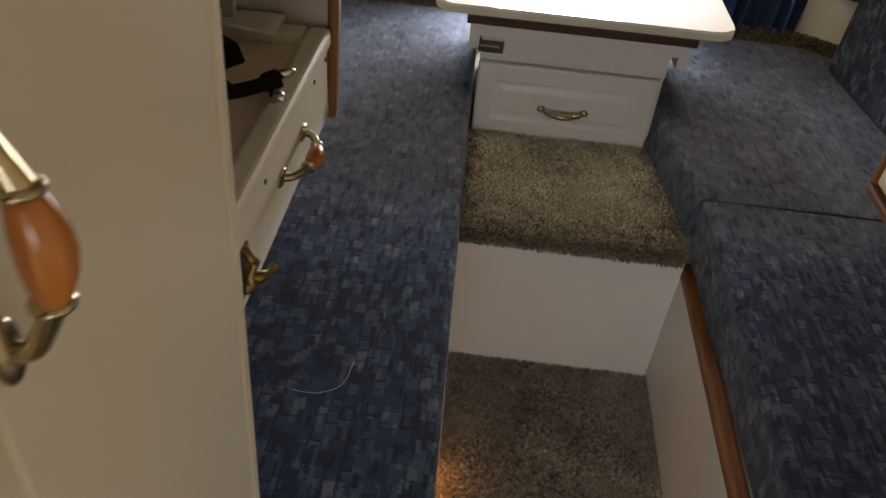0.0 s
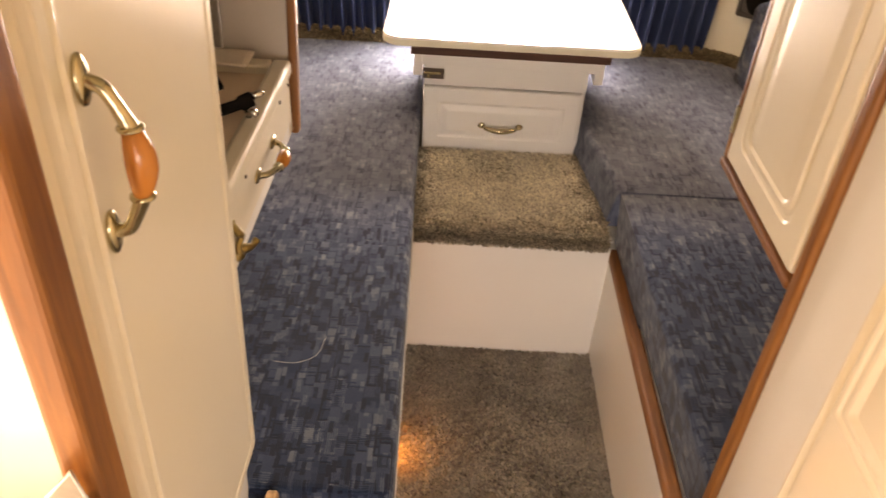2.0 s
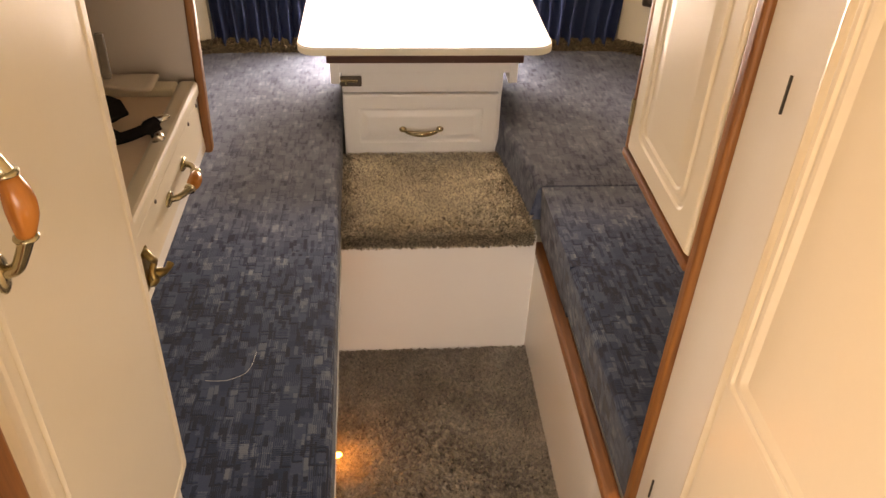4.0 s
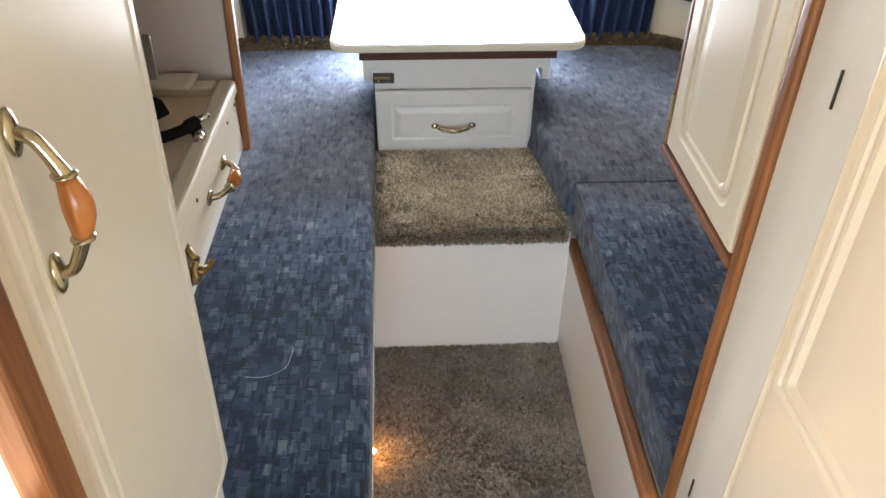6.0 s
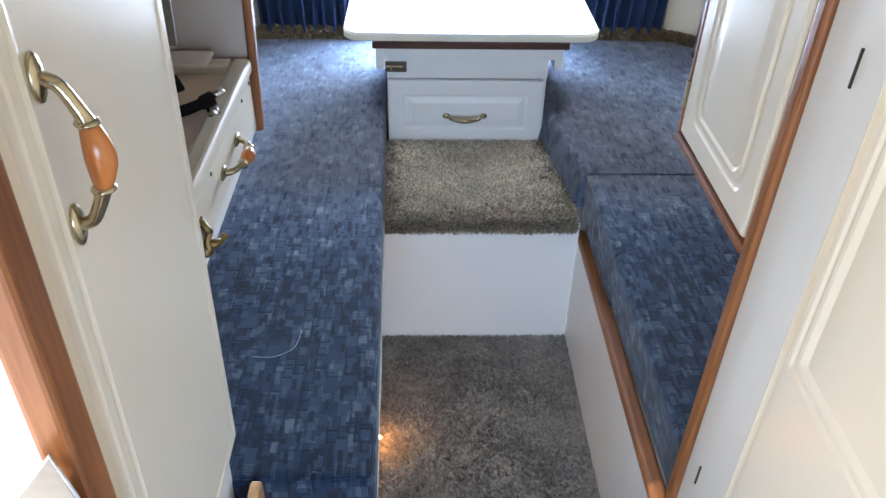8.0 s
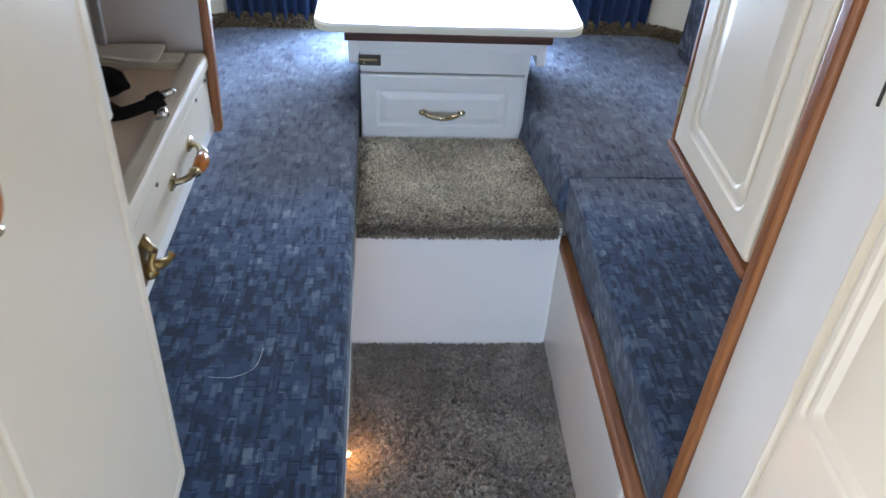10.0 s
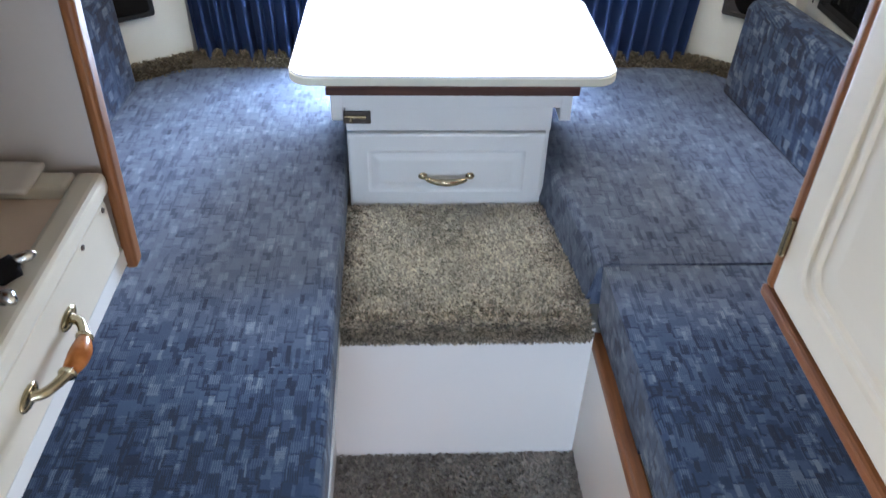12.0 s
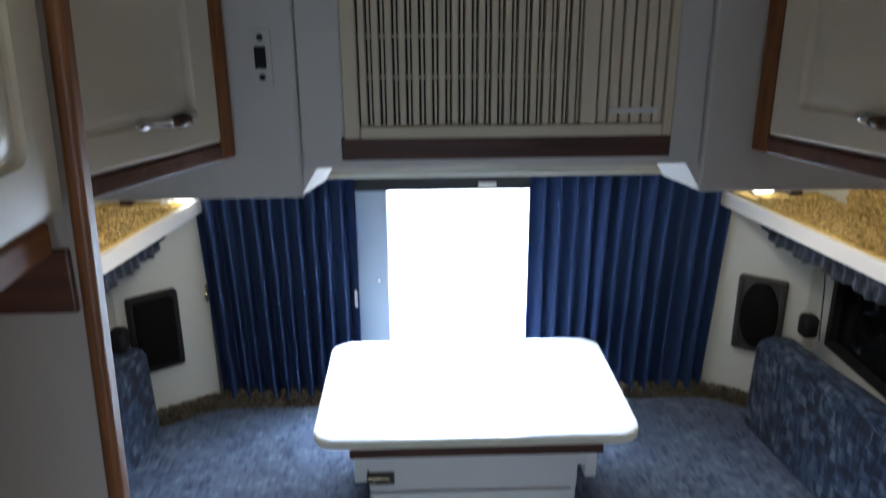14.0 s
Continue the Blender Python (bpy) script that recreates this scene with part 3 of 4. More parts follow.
part("door", rings_door(0.461, 0.5, raised(0.022, 0.05, 0.015), LEAN @ facing(-0.462, -0.815, 1.45, 90)), DOOR, upper, "cream raised-panel door")

SLANT = Matrix(((1, 0, 0.03, -0.03 * 0.62), (0, 1, 0, 0), (0, 0, 1, 0), (0, 0, 0, 1)))
tall = thing("tall_cupboard", (-0.66, -1.0, 0.0), "tall cream galley cupboard with a raised-panel door", "cupboard")
part("body", block((-0.925, -1.17, 0.0), (-0.43, -0.845, 1.949), 0.002, SLANT), WHITE, tall)
td = part("door", rings_door(0.366, 1.35, [(0, 0.003, 0), (0, 0.003, -0.005), (0.002, 0.004, -0.0085), (0.004, 0.005, -0.009), (0.018, 0.006, -0.011), (0.024, 0.006, -0.015), (0.027, 0.006, -0.0205), (0.03, 0.006, -0.022), (0.042, 0.006, -0.022), (0.0445, 0.006, -0.019), (0.047, 0.006, -0.0195), (0.050, 0.006, -0.0225), (0.054, 0.006, -0.022)], SLANT @ facing(-0.43, -1.196, 0.59, 90)), DOOR, tall, "cream raised-panel door")
pull_handle("handle", td, SLANT @ pose(-0.407, -1.134, 1.239, 0, 0, 90) @ Matrix.Diagonal((1.0, 1.04, 1, 1)), 0.138, "brass bow handle with turned wooden grip")
for z in (1.217, 1.75):
    part("hinge", block((-0.418, -0.8295, z - 0.024), (-0.4095, -0.8255, z + 0.024), 0.001, SLANT), TARNISH, td, "small dark brass hinge")
part("edge_post", block((-0.43, -1.238, 0.9), (-0.402, -1.201, 1.949), 0.006, SLANT, segments=3), OAK, tall, "red-brown wooden corner post")
part("post_lower", block((-0.43, -1.238, 0.0), (-0.403, -1.199, 0.8995), 0.004), OAK, tall)
br = link("corner_bracket", rings_door(0.19, 0.285, [(0, 0.03, 0), (0, 0.03, -0.012), (0.003, 0.03, -0.015)], facing(-0.402, -1.033, 0.222, 90)), HONEY, None, "", False, (-0.40, -0.9, 0.222))
tagged(br, "small honey-coloured wooden board with rounded corners", "board")

counter = thing("galley_counter", (-0.66, -1.8, 0.0), "bright white galley counter with rolled edge", "counter")
part("worktop", block((-0.93, -2.6, 0.96), (-0.39, -1.2395, 1.0), 0.008), LAMINATE, counter)
part("base", block((-0.93, -2.6, 0.0), (-0.42, -1.2395, 0.96), 0.002), WHITE, counter)
rack = thing("tray", (-0.44, -1.246, 1.0), "small steel tray leaning on the galley counter", "tray")
bm = bmesh.new()
for y in (-1.2505, -1.2465):
    bm.faces.new([bm.verts.new((x, y - 0.1 * (z - 1.0), z)) for x, z in ((-0.447, 1.0005), (-0.394, 1.074), (-0.391, 1.0005))])
bmesh.ops.bridge_loops(bm, edges=bm.edges[:])
part("pan", bm, DULL, rack)
part("lip", tube([(-0.447, -1.2485, 1.003), (-0.394, -1.256, 1.075), (-0.391, -1.2485, 1.003)], [0.0018] * 3, 8), LAMINATE, rack, "white rolled lip", True)

# loose things on the tray
pm = bmesh.new()
bmesh.ops.create_grid(pm, x_segments=16, y_segments=8, size=0.5, matrix=Matrix.Translation((-0.585, -0.378, 0.984)) @ pose(0, 0, 0, 0, 0, -3) @ Matrix.Diagonal((0.19, 0.052, 1, 1)))
for v in pm.verts:
    v.co.z += 0.003 * math.sin(40 * v.co.x) * math.sin(60 * v.co.y) + 0.002
ex = bmesh.ops.extrude_face_region(pm, geom=pm.faces[:])["geom"]
bmesh.ops.translate(pm, verts=[v for v in ex if isinstance(v, bmesh.types.BMVert)], vec=(0, 0, 0.005))
tagged(link("folded_paper", pm, PAPER, None, "", True, (-0.6, -0.385, 0.98)), "folded white paper towel lying on the drawer unit", "paper")
for y, z in ((-0.38, 0.945), (-0.446, 0.945), (-0.674, 0.945), (-0.76, 0.90)):
    part("screw", tube([(-0.4325, y, z), (-0.4305, y, z)], [0.0035, 0.003], 8), BROWN, unit)
part("face_stile", block((-0.447, -0.83, 1.075), (-0.436, -0.742, 1.4115), 0.003), WHITE, upper)
part("stile_screw", tube([(-0.436, -0.775, 1.105), (-0.434, -0.775, 1.105)], [0.004, 0.003], 8), STEEL, upper)
strap = thing("camera_strap", (-0.53, -0.5, 0.966), "black padded strap with a clip lying on the tray", "strap")


def lump(centre, size, seed):
    bm = bmesh.new()
    bmesh.ops.create_icosphere(bm, subdivisions=3, radius=1)
    for v in bm.verts:
        v.co *= 1 + 0.22 * noise.noise(v.co * 1.7 + Vector((seed, 0, 0)))
        v.co = Vector(centre) + Vector((v.co.x * size[0], v.co.y * size[1], max(v.co.z, -0.75) * size[2]))
    return bm


part("pouch", lump((-0.560, -0.468, 0.980), (0.036, 0.034, 0.02), 1.0), CLOTH, strap, smooth=True)
part("tab", block((-0.020, -0.017, -0.004), (0.020, 0.017, 0.004), 0.003, pose(-0.528, -0.492, 0.990, 18, -12, 30)), CLOTH, strap, "stiff square black tab")
part("fold", lump((-0.535, -0.540, 0.974), (0.026, 0.022, 0.012), 4.0), CLOTH, strap, smooth=True)
part("band", tube(spline([(-0.545, -0.556, 0.974), (-0.505, -0.550, 0.976), (-0.475, -0.541, 0.983), (-0.452, -0.528, 0.990)]), [0.0095 - 0.0001 * i + 0.0035 * (i > 13) for i in range(19)]), CLOTH, strap, smooth=True)
part("clip", tube([(-0.455, -0.530, 0.993), (-0.440, -0.521, 0.996), (-0.436, -0.519, 0.996)], [0.006, 0.005, 0.002]), STEEL, strap, "small chrome clip", True)
th = spline([(-0.449, -0.583, 0.502), (-0.425, -0.586, 0.503), (-0.404, -0.582, 0.502), (-0.375, -0.562, 0.503), (-0.366, -0.512, 0.502)])
tagged(link("thread", tube(th, [0.0003] * len(th), 6), GREY, None, "", True, (-0.41, -0.56, 0.501)), "loose white thread lying on the bench cushion", "thread")

# ---- right: hanging cabinet and wardrobe ----
hang = thing("wall_cabinet", (0.5, -0.62, 0.9), "cream wall cabinet with wooden trim hanging over the bench", "cabinet", "wall cabinets")
part("body", block((0.302, -0.79, 0.908), (0.925, -0.479, 1.949), 0.001), WHITE, hang)
part("door", rings_door(0.30, 0.98, [(0, 0.003, 0), (0, 0.003, -0.015), (0.002, 0.004, -0.0185), (0.006, 0.005, -0.02), (0.038, 0.026, -0.02), (0.041, 0.026, -0.0175), (0.046, 0.026, -0.0165), (0.050, 0.026, -0.0175), (0.054, 0.026, -0.0205), (0.058, 0.024, -0.0205), (0.062, 0.022, -0.018), (0.072, 0.014, -0.0185), (0.088, 0.009, -0.02)], facing(0.302, -0.482, 0.914, -90)), DOOR, hang, "cream raised-panel door with rounded corners")
part("bottom_trim", block((0.281, -0.79, 0.893), (0.925, -0.464, 0.9075), 0.004), OAK_Y, hang, "red-brown wooden bottom rail")
part("end_trim", block((0.284, -0.478, 0.908), (0.925, -0.464, 1.949), 0.004), OAK, hang, "red-brown wooden edge strip")
part("hinge", block((0.279, -0.4815, 0.955), (0.284, -0.4740, 1.0), 0.001), BRASS, hang, "small brass hinge")
robe = thing("wardrobe", (0.6, -1.4, 0.0), "tall cream wardrobe with raised-panel door and wooden corner strip", "wardrobe")
part("body", block((0.292, -2.2, 0.0), (0.925, -0.8155, 1.949), 0.002), WHITE, robe)
part("corner_strip", block((0.282, -0.815, 0.33), (0.925, -0.791, 1.949), 0.006, segments=3), OAK, robe, "red-brown wooden corner strip")
rd = part("door", rings_door(0.62, 1.62, [(0, 0.004, 0), (0, 0.004, -0.008), (0.002, 0.004, -0.014), (0.006, 0.004, -0.018), (0.010, 0.004, -0.019), (0.015, 0.004, -0.0165), (0.018, 0.004, -0.0145), (0.021, 0.004, -0.016), (0.026, 0.004, -0.0195), (0.032, 0.004, -0.02)], facing(0.292, -0.960, 0.30, -90)), DOOR, robe, "cream door with a raised field")
part("field", rings_door(0.52, 0.96, [(0, 0.006, 0), (0.002, 0.006, -0.004), (0.006, 0.006, -0.006), (0.011, 0.006, -0.0055), (0.015, 0.006, -0.003), (0.018, 0.006, -0.0035), (0.022, 0.006, -0.005), (0.027, 0.006, -0.0048), (0.036, 0.006, -0.001)], facing(0.272, -0.990, 0.886, -90)), DOOR, rd)
for y, z in ((-0.858, 0.513), (-0.889, 1.2)):
    part("hinge_slot", block((0.2895, y - 0.0012, z - 0.021), (0.2923, y + 0.0012, z + 0.021), 0), DARK, robe, "narrow dark hinge slot")

# ---- rear: bulkhead, air conditioner, overhead cabinets ----
bulk = structure("bulkhead", block((-0.315, 0.30, 1.333), (0.37, 1.02, 1.949), 0.004), GREY, "pale grey bulkhead round the air conditioner", "bulkhead")
for side, x0, x1 in ((-1, -0.925, -0.3154), (1, 0.3704, 0.925)):
    structure("bulkhead_side", block((x0, 0.292, 1.283), (x1, 1.02, 1.949), 0.006), GREY, "pale grey side bulkhead", "bulkhead")
    # small plate added to stand in for window-lit wall at this corner
    xg = -0.3165 if side < 0 else 0.3715
    gm = bmesh.new()
    tri = [(xg + side * 0.006, 1.2835), (xg - side * 0.002, 1.337), (xg - side * 0.024, 1.332)]
    fr, bk = [gm.verts.new((x, 0.3, z)) for x, z in tri], [gm.verts.new((x - side * 0.03, 0.42, z)) for x, z in tri]
    gm.faces.new(fr), gm.faces.new(bk)
    for k in range(3):
        gm.faces.new((fr[k], fr[(k + 1) % 3], bk[(k + 1) % 3], bk[k]))
    structure("trim_corner_plate", gm, GREY, "small pale corner plate added for the window-lit wall", "trim")
ac = thing("air_conditioner", (0.035, 0.30, 1.388), "yellowed cream air conditioner with vertical louvre grille", "air conditioner")
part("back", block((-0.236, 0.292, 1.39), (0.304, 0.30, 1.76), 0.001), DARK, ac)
bm = block((-0.24, 0.272, 1.388), (-0.214, 0.30, 1.764), 0.003)
part("frame_side", bm, ACGRILLE, ac)
part("frame_side", block((0.292, 0.272, 1.388), (0.308, 0.30, 1.764), 0.003), ACGRILLE, ac)
part("frame_bottom", block((-0.2135, 0.272, 1.388), (0.2915, 0.30, 1.409), 0.003), ACGRILLE, ac)
part("frame_top", block((-0.2135, 0.272, 1.74), (0.2915, 0.30, 1.764), 0.003), ACGRILLE, ac)
part("frame_mid", block((0.152, 0.272, 1.4095), (0.178, 0.30, 1.7395), 0.002), ACGRILLE, ac)
n = 17
for i in range(n):
    x = -0.2125 + 0.3645 * (i + 0.06) / n
    part("louvre", block((x, 0.276, 1.4095), (x + 0.0112, 0.296, 1.7395), 0.002), ACGRILLE, ac)
    part("inner_louvre", block((x + 0.0147, 0.284, 1.4095), (x + 0.0188, 0.2915, 1.7395), 0.001), ACGRILLE, ac)
for z in (1.485, 1.55, 1.63):
    part("cross_bar", block((-0.2135, 0.284, z), (0.1515, 0.29, z + 0.004), 0), ACGRILLE, ac)
for i in range(6):
    x = 0.1785 + 0.1125 * (i + 0.1) / 6
    part("rib", block((x, 0.277, 1.4095), (x + 0.0165, 0.299, 1.7395), 0.003), ACGRILLE, ac)
part("badge", block((0.2, 0.2745, 1.425), (0.284, 0.277, 1.436), 0.001), GREY, ac, "plain pale name plate")
structure("trim_rail", block((-0.246, 0.284, 1.35), (0.311, 0.2995, 1.3875), 0.002), OAK_MATT, "dark brown wooden rail under the air conditioner", "trim")
sw = thing("wall_switch", (-0.369, 0.292, 1.52), "white switch plate with black rocker and two screws", "switch")
part("plate", block((-0.386, 0.288, 1.475), (-0.352, 0.2915, 1.565), 0.001), GREY, sw)
part("rocker", block((-0.379, 0.285, 1.503), (-0.361, 0.288, 1.538), 0.001), BLACK, sw)
for z in (1.489, 1.552):
    part("screw", tube([(-0.369, 0.288, z), (-0.369, 0.285, z)], [0.0055, 0.005]), BLACK, sw)


def overhead(side):
    """Angled overhead cabinet: front runs from the bulkhead outwards to the side wall."""
    ax, ay, bx, by = 0.468 if side > 0 else 0.440, 0.288, 0.655, -0.135
    ob = thing("overhead_cabinet", (side * 0.7, 0.1, 1.35), "cream overhead cabinet with dark wooden frame and handle", "cabinet", "overhead cabinets")
    d = Vector((side * (bx - ax), by - ay, 0))
    w = d.length
    d.normalize()
    out = Vector((-d.y * -1, d.x * -1, 0))
    turn = math.degrees(math.atan2(d.y, d.x))
    if side > 0:
        m = Matrix.Translation((side * ax, ay, 0)) @ pose(0, 0, 0, 0, 0, turn)
    else:
        m = Matrix.Translation((side * bx, by, 0)) @ pose(0, 0, 0, 0, 0, turn + 180)
    part("body", prism([(side * ax + side * 0.008, ay - 0.004), (side * bx, by), (side * 0.92, by), (side * 0.92, ay - 0.004)], 1.362, 1.949), WHITE, ob)
    x0, x1 = (0.0, 0.032) if side > 0 else (w - 0.032, w)
    part("stile", block((x0, -0.022, 1.360), (x1, 0.0, 1.949), 0.004, m), OAK, ob, "dark red-brown wooden stile")
    y0, y1 = (0.0325, w) if side > 0 else (0.0, w - 0.0325)
    part("rail", block((y0, -0.022, 1.360), (y1, 0.0, 1.388), 0.004, m), OAK_X, ob, "dark red-brown wooden rail")
    door = part("door", rings_door(w - 0.07, 0.5, raised(0.022, 0.05, 0.012), m @ pose((0.036 if side > 0 else 0.034), -0.004, 1.392)), DOOR, ob, "cream raised-panel door")
    c = w * 0.5
    mm = m @ pose(c + (0.02 if side > 0 else 0.088), -0.026, 1.446) @ pose(0, 0, 0, 0, 90, 0)
    pull_handle("handle", door, mm, 0.115, "bright bow handle with dark grip", DARKGRIP, STEEL)


overhead(-1)
overhead(1)

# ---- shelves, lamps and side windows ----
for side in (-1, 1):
    c = [(side * 0.69, 0.975), (side * 0.80, 0.35), (side * 0.83, -0.30), (side * 0.928, -0.30), (side * 0.928, 0.975)]
    sh = thing("shelf", (side * 0.85, 0.3, 1.07), "white-edged shelf with tan carpet on top", "shelf", "shelves")
    part("board", prism([(x - side * 0.0, y) for x, y in c], 1.068, 1.104), WHITE, sh)
    part("carpet", prism([(side * 0.705, 0.97), (side * 0.815, 0.35), (side * 0.845, -0.29), (side * 0.927, -0.29), (side * 0.927, 0.97)], 1.1045, 1.11), TAN, sh, "tan carpet top")
    part("lining", block((side * 0.9, -0.29, 1.1105), (side * 0.929, 0.74, 1.281), 0.002), TAN, sh, "tan carpet lining on the wall")
    lampo = thing("shelf_lamp", (side * 0.78, 0.88, 1.11), "lit white shelf lamp with brown switch", "lamp", "shelf lamps")
    part("base", block((side * 0.76 - 0.012, 0.90, 1.111), (side * 0.76 + 0.012, 0.955, 1.118), 0.002), WHITE, lampo)
    part("lens", block((side * 0.74 - 0.028 + 0.034, 0.885, 1.118), (side * 0.74 + 0.022 + 0.034, 0.955, 1.15), 0.01), LENS, lampo, "glowing white lens")
    part("arm", tube([(side * 0.77, 0.91, 1.116), (side * 0.915, 0.90, 1.116)], [0.004, 0.004]), STEEL, lampo)
    part("switch", block((side * 0.85 - 0.016, 0.885, 1.111), (side * 0.85 + 0.016, 0.915, 1.132), 0.002), BROWN, lampo, "dark brown switch block")
    # unseen fill lamp added under the bulkhead to brighten benches and step
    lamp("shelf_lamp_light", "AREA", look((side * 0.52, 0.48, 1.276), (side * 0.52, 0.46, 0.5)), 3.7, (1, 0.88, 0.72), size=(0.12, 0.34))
    lamp("shelf_strip_light", "AREA", look((side * 0.80, 0.6, 1.276), (side * 0.80, 0.6, 1.0)), 0.6, (1, 0.8, 0.5), size=(0.08, 0.5))
    # gathered valance
    bm, nx = bmesh.new(), 160
    for k in range(nx + 1):
        t = k / nx
        x = side * (0.745 + 0.112 * min(1, t * 1.15) + 0.005 * math.sin(t * 190))
        y = 0.86 - 1.1 * t
        for z, o in ((1.067, 0), (1.045, 0.004), (1.018 + 0.004 * math.sin(t * 61) + 0.03 * max(0, 1 - t * 12), 0.001)):
            bm.verts.new((x + side * o, y, z))
    bm.verts.ensure_lookup_table()
    for k in range(nx):
        for j in range(2):
            a = k * 3 + j
            bm.faces.new((bm.verts[a], bm.verts[a + 3], bm.verts[a + 4], bm.verts[a + 1]))
    ex = bmesh.ops.extrude_face_region(bm, geom=bm.faces[:])["geom"]
    bmesh.ops.translate(bm, verts=[v for v in ex if isinstance(v, bmesh.types.BMVert)], vec=(side * 0.004, 0, 0))
    tagged(link("valance", bm, WEAVE_SHADED, None, "", True, (side * 0.78, 0.3, 1.0)), "gathered blue woven valance under the shelf", "valance", "valances")
    win = thing("window_side", (side * 0.93, 0.12, 0.74), "dark tinted side window in a black frame", "window", kind="structure")
    part("pane", block((side * 0.945, -0.48, 0.755), (side * 0.951, 0.76, 1.02), 0), GLASS, win, "dark tinted pane")
    for lo, hi in (((-0.5, 0.74), (0.78, 0.757)), ((-0.5, 1.013), (0.78, 1.03)), ((0.76, 0.757), (0.78, 1.013)), ((-0.5, 0.757), (-0.48, 1.013)), ((0.1, 0.757), (0.115, 1.013))):
        part("frame", block((side * 0.925, lo[0], lo[1]), (side * 0.955, hi[0], hi[1]), 0.002), BLACK, win)
    cup = thing("blind_cord", (side * 0.9, 0.76, 1.06), "thin dark blind cord with a black toggle", "cord", "blind cords")
    part("cord", tube([(side * 0.885, 0.78, 1.067), (side * 0.895, 0.765, 0.9), (side * 0.9, 0.76, 0.76)], [0.0018] * 3, 6), BLACK, cup)
    part("toggle", block((side * 0.865 - 0.02, 0.735, 0.775), (side * 0.865 + 0.02, 0.78, 0.835), 0.012, segments=3), BLACK, cup, smooth=True)

# corner speakers
def speaker(side):
    a = math.degrees(math.atan2(0.145, 0.20))
    m = pose(side * (0.805 if side < 0 else 0.792), (0.905 if side < 0 else 0.912), (0.656 if side < 0 else 0.666), 0, 0, (-a if side > 0 else a)) @ pose(-0.09 if side < 0 else -0.046, 0, 0)
    w = 0.132 if side < 0 else 0.125
    ob = thing("loudspeaker", (side * 0.805, 0.9, 0.64), "dark flush loudspeaker on the corner panel", "loudspeaker", "corner loudspeakers")
    part("frame", rings_door(w, 0.217 if side < 0 else 0.215, [(0, 0.008, 0.01), (0, 0.008, -0.012), (0.004, 0.008, -0.016), (0.012, 0.012, -0.016), (0.014, 0.012, -0.010)], m), SURROUND if side > 0 else BLACK, ob)
    if side > 0:
        bm = bmesh.new()
        bmesh.ops.create_uvsphere(bm, u_segments=28, v_segments=12, radius=1, matrix=Matrix.Translation((w / 2, -0.010, 0.1075)) @ Matrix.Diagonal((w / 2 - 0.013, 0.012, 0.098, 1)))
        bm.transform(m)
        part("grille", bm, GRILLE, ob, "oval black grille", True)
    else:
        part("grille", rings_door(w - 0.028, 0.189, [(0, 0.01, 0), (0, 0.01, -0.005), (0.006, 0.01, -0.009)], m @ pose(0.014, -0.010, 0.014)), GRILLE, ob, "flat black cloth grille")
    return ob


speaker(-1)
speaker(1)

# ---- rear window and curtains ----
win = thing("window_rear", (-0.01, 1.02, 0.5), "bright rear door window with blue-grey frame", "window", kind="structure")
FRAME = material("blue-grey door frame", (0.3, 0.36, 0.44), 0.4, vary=0.06)
part("frame_side", block((-0.29, 1.0, 0.5), (-0.206, 1.045, 1.118), 0.004), FRAME, win)
part("frame_side", block((0.2, 1.0, 0.5), (0.27, 1.045, 1.118), 0.004), FRAME, win)
part("header", block((-0.29, 0.992, 1.1125), (0.27, 1.0, 1.15), 0.002), BLACK, win, "dark header bar")
part("sill", block((-0.2055, 1.0, 0.5), (0.1995, 1.045, 0.53), 0.003), FRAME, win)
part("catch", block((0.04, 0.98, 1.121), (0.088, 0.9915, 1.135), 0.002), WHITE, win, "small white catch")
part("screw", tube([(-0.232, 1.0, 0.857), (-0.232, 0.996, 0.857)], [0.005, 0.004]), STEEL, win)
TRACK = material("dull cream track", (0.34, 0.34, 0.28), 0.6, vary=0.1)
rail = structure("curtain_rail", block((-0.72, 0.945, 1.158), (0.72, 0.957, 1.176), 0.003), TRACK, "cream curtain track across the rear window", "curtain rail")


def curtain(x0, x1, pleats, seed, taper, label):
    """A pleated cloth: deep rounded folds that open a little and sway towards the hem."""
    bm, nx, nz = bmesh.new(), pleats * 14, 16
    rows = []
    for j in range(nz + 1):
        v = j / nz
        row = []
        for i in range(nx + 1):
            u = i / nx
            wob = 0.5 * math.sin(u * 9 + seed) + 0.35 * math.sin(u * 23 + 2 * seed)
            ph = u * pleats * math.tau + wob * (0.6 + 0.8 * v)
            y = 0.936 + (0.053 + 0.008 * v) * math.sqrt(math.sin(ph / 2) ** 2 + 0.04) + 0.006 * math.sin(0.7 * ph + seed)
            x = x0 + (x1 - x0) * u + 0.006 * math.cos(ph) + 0.012 * v * math.sin(u * 7 + seed) * u * (1 - u) + v * taper * (1 - u if taper > 0 else u)
            row.append(bm.verts.new((x, y, 1.158 - v * (0.658 + 0.004 * math.sin(u * 31)))))
        rows.append(row)
    for r0, r1 in zip(rows, rows[1:]):
        for k in range(nx):
            bm.faces.new((r0[k], r0[k + 1], r1[k + 1], r1[k]))
    ob = link("curtain", bm, CURTAIN, None, label, True, ((x0 + x1) / 2, 0.962, 0.52))
    so = ob.modifiers.new("thick", "SOLIDIFY")
    so.thickness = 0.002
    return tagged(ob, label, "curtain", "rear curtains")


c1 = curtain(-0.711, -0.29, 11, 0.7, 0.024, "pleated royal blue curtain drawn open with a white pull")
part("pull", block((-0.298, 0.952, 0.795), (-0.290, 0.958, 0.845), 0.002), WHITE, c1, "small white pull")
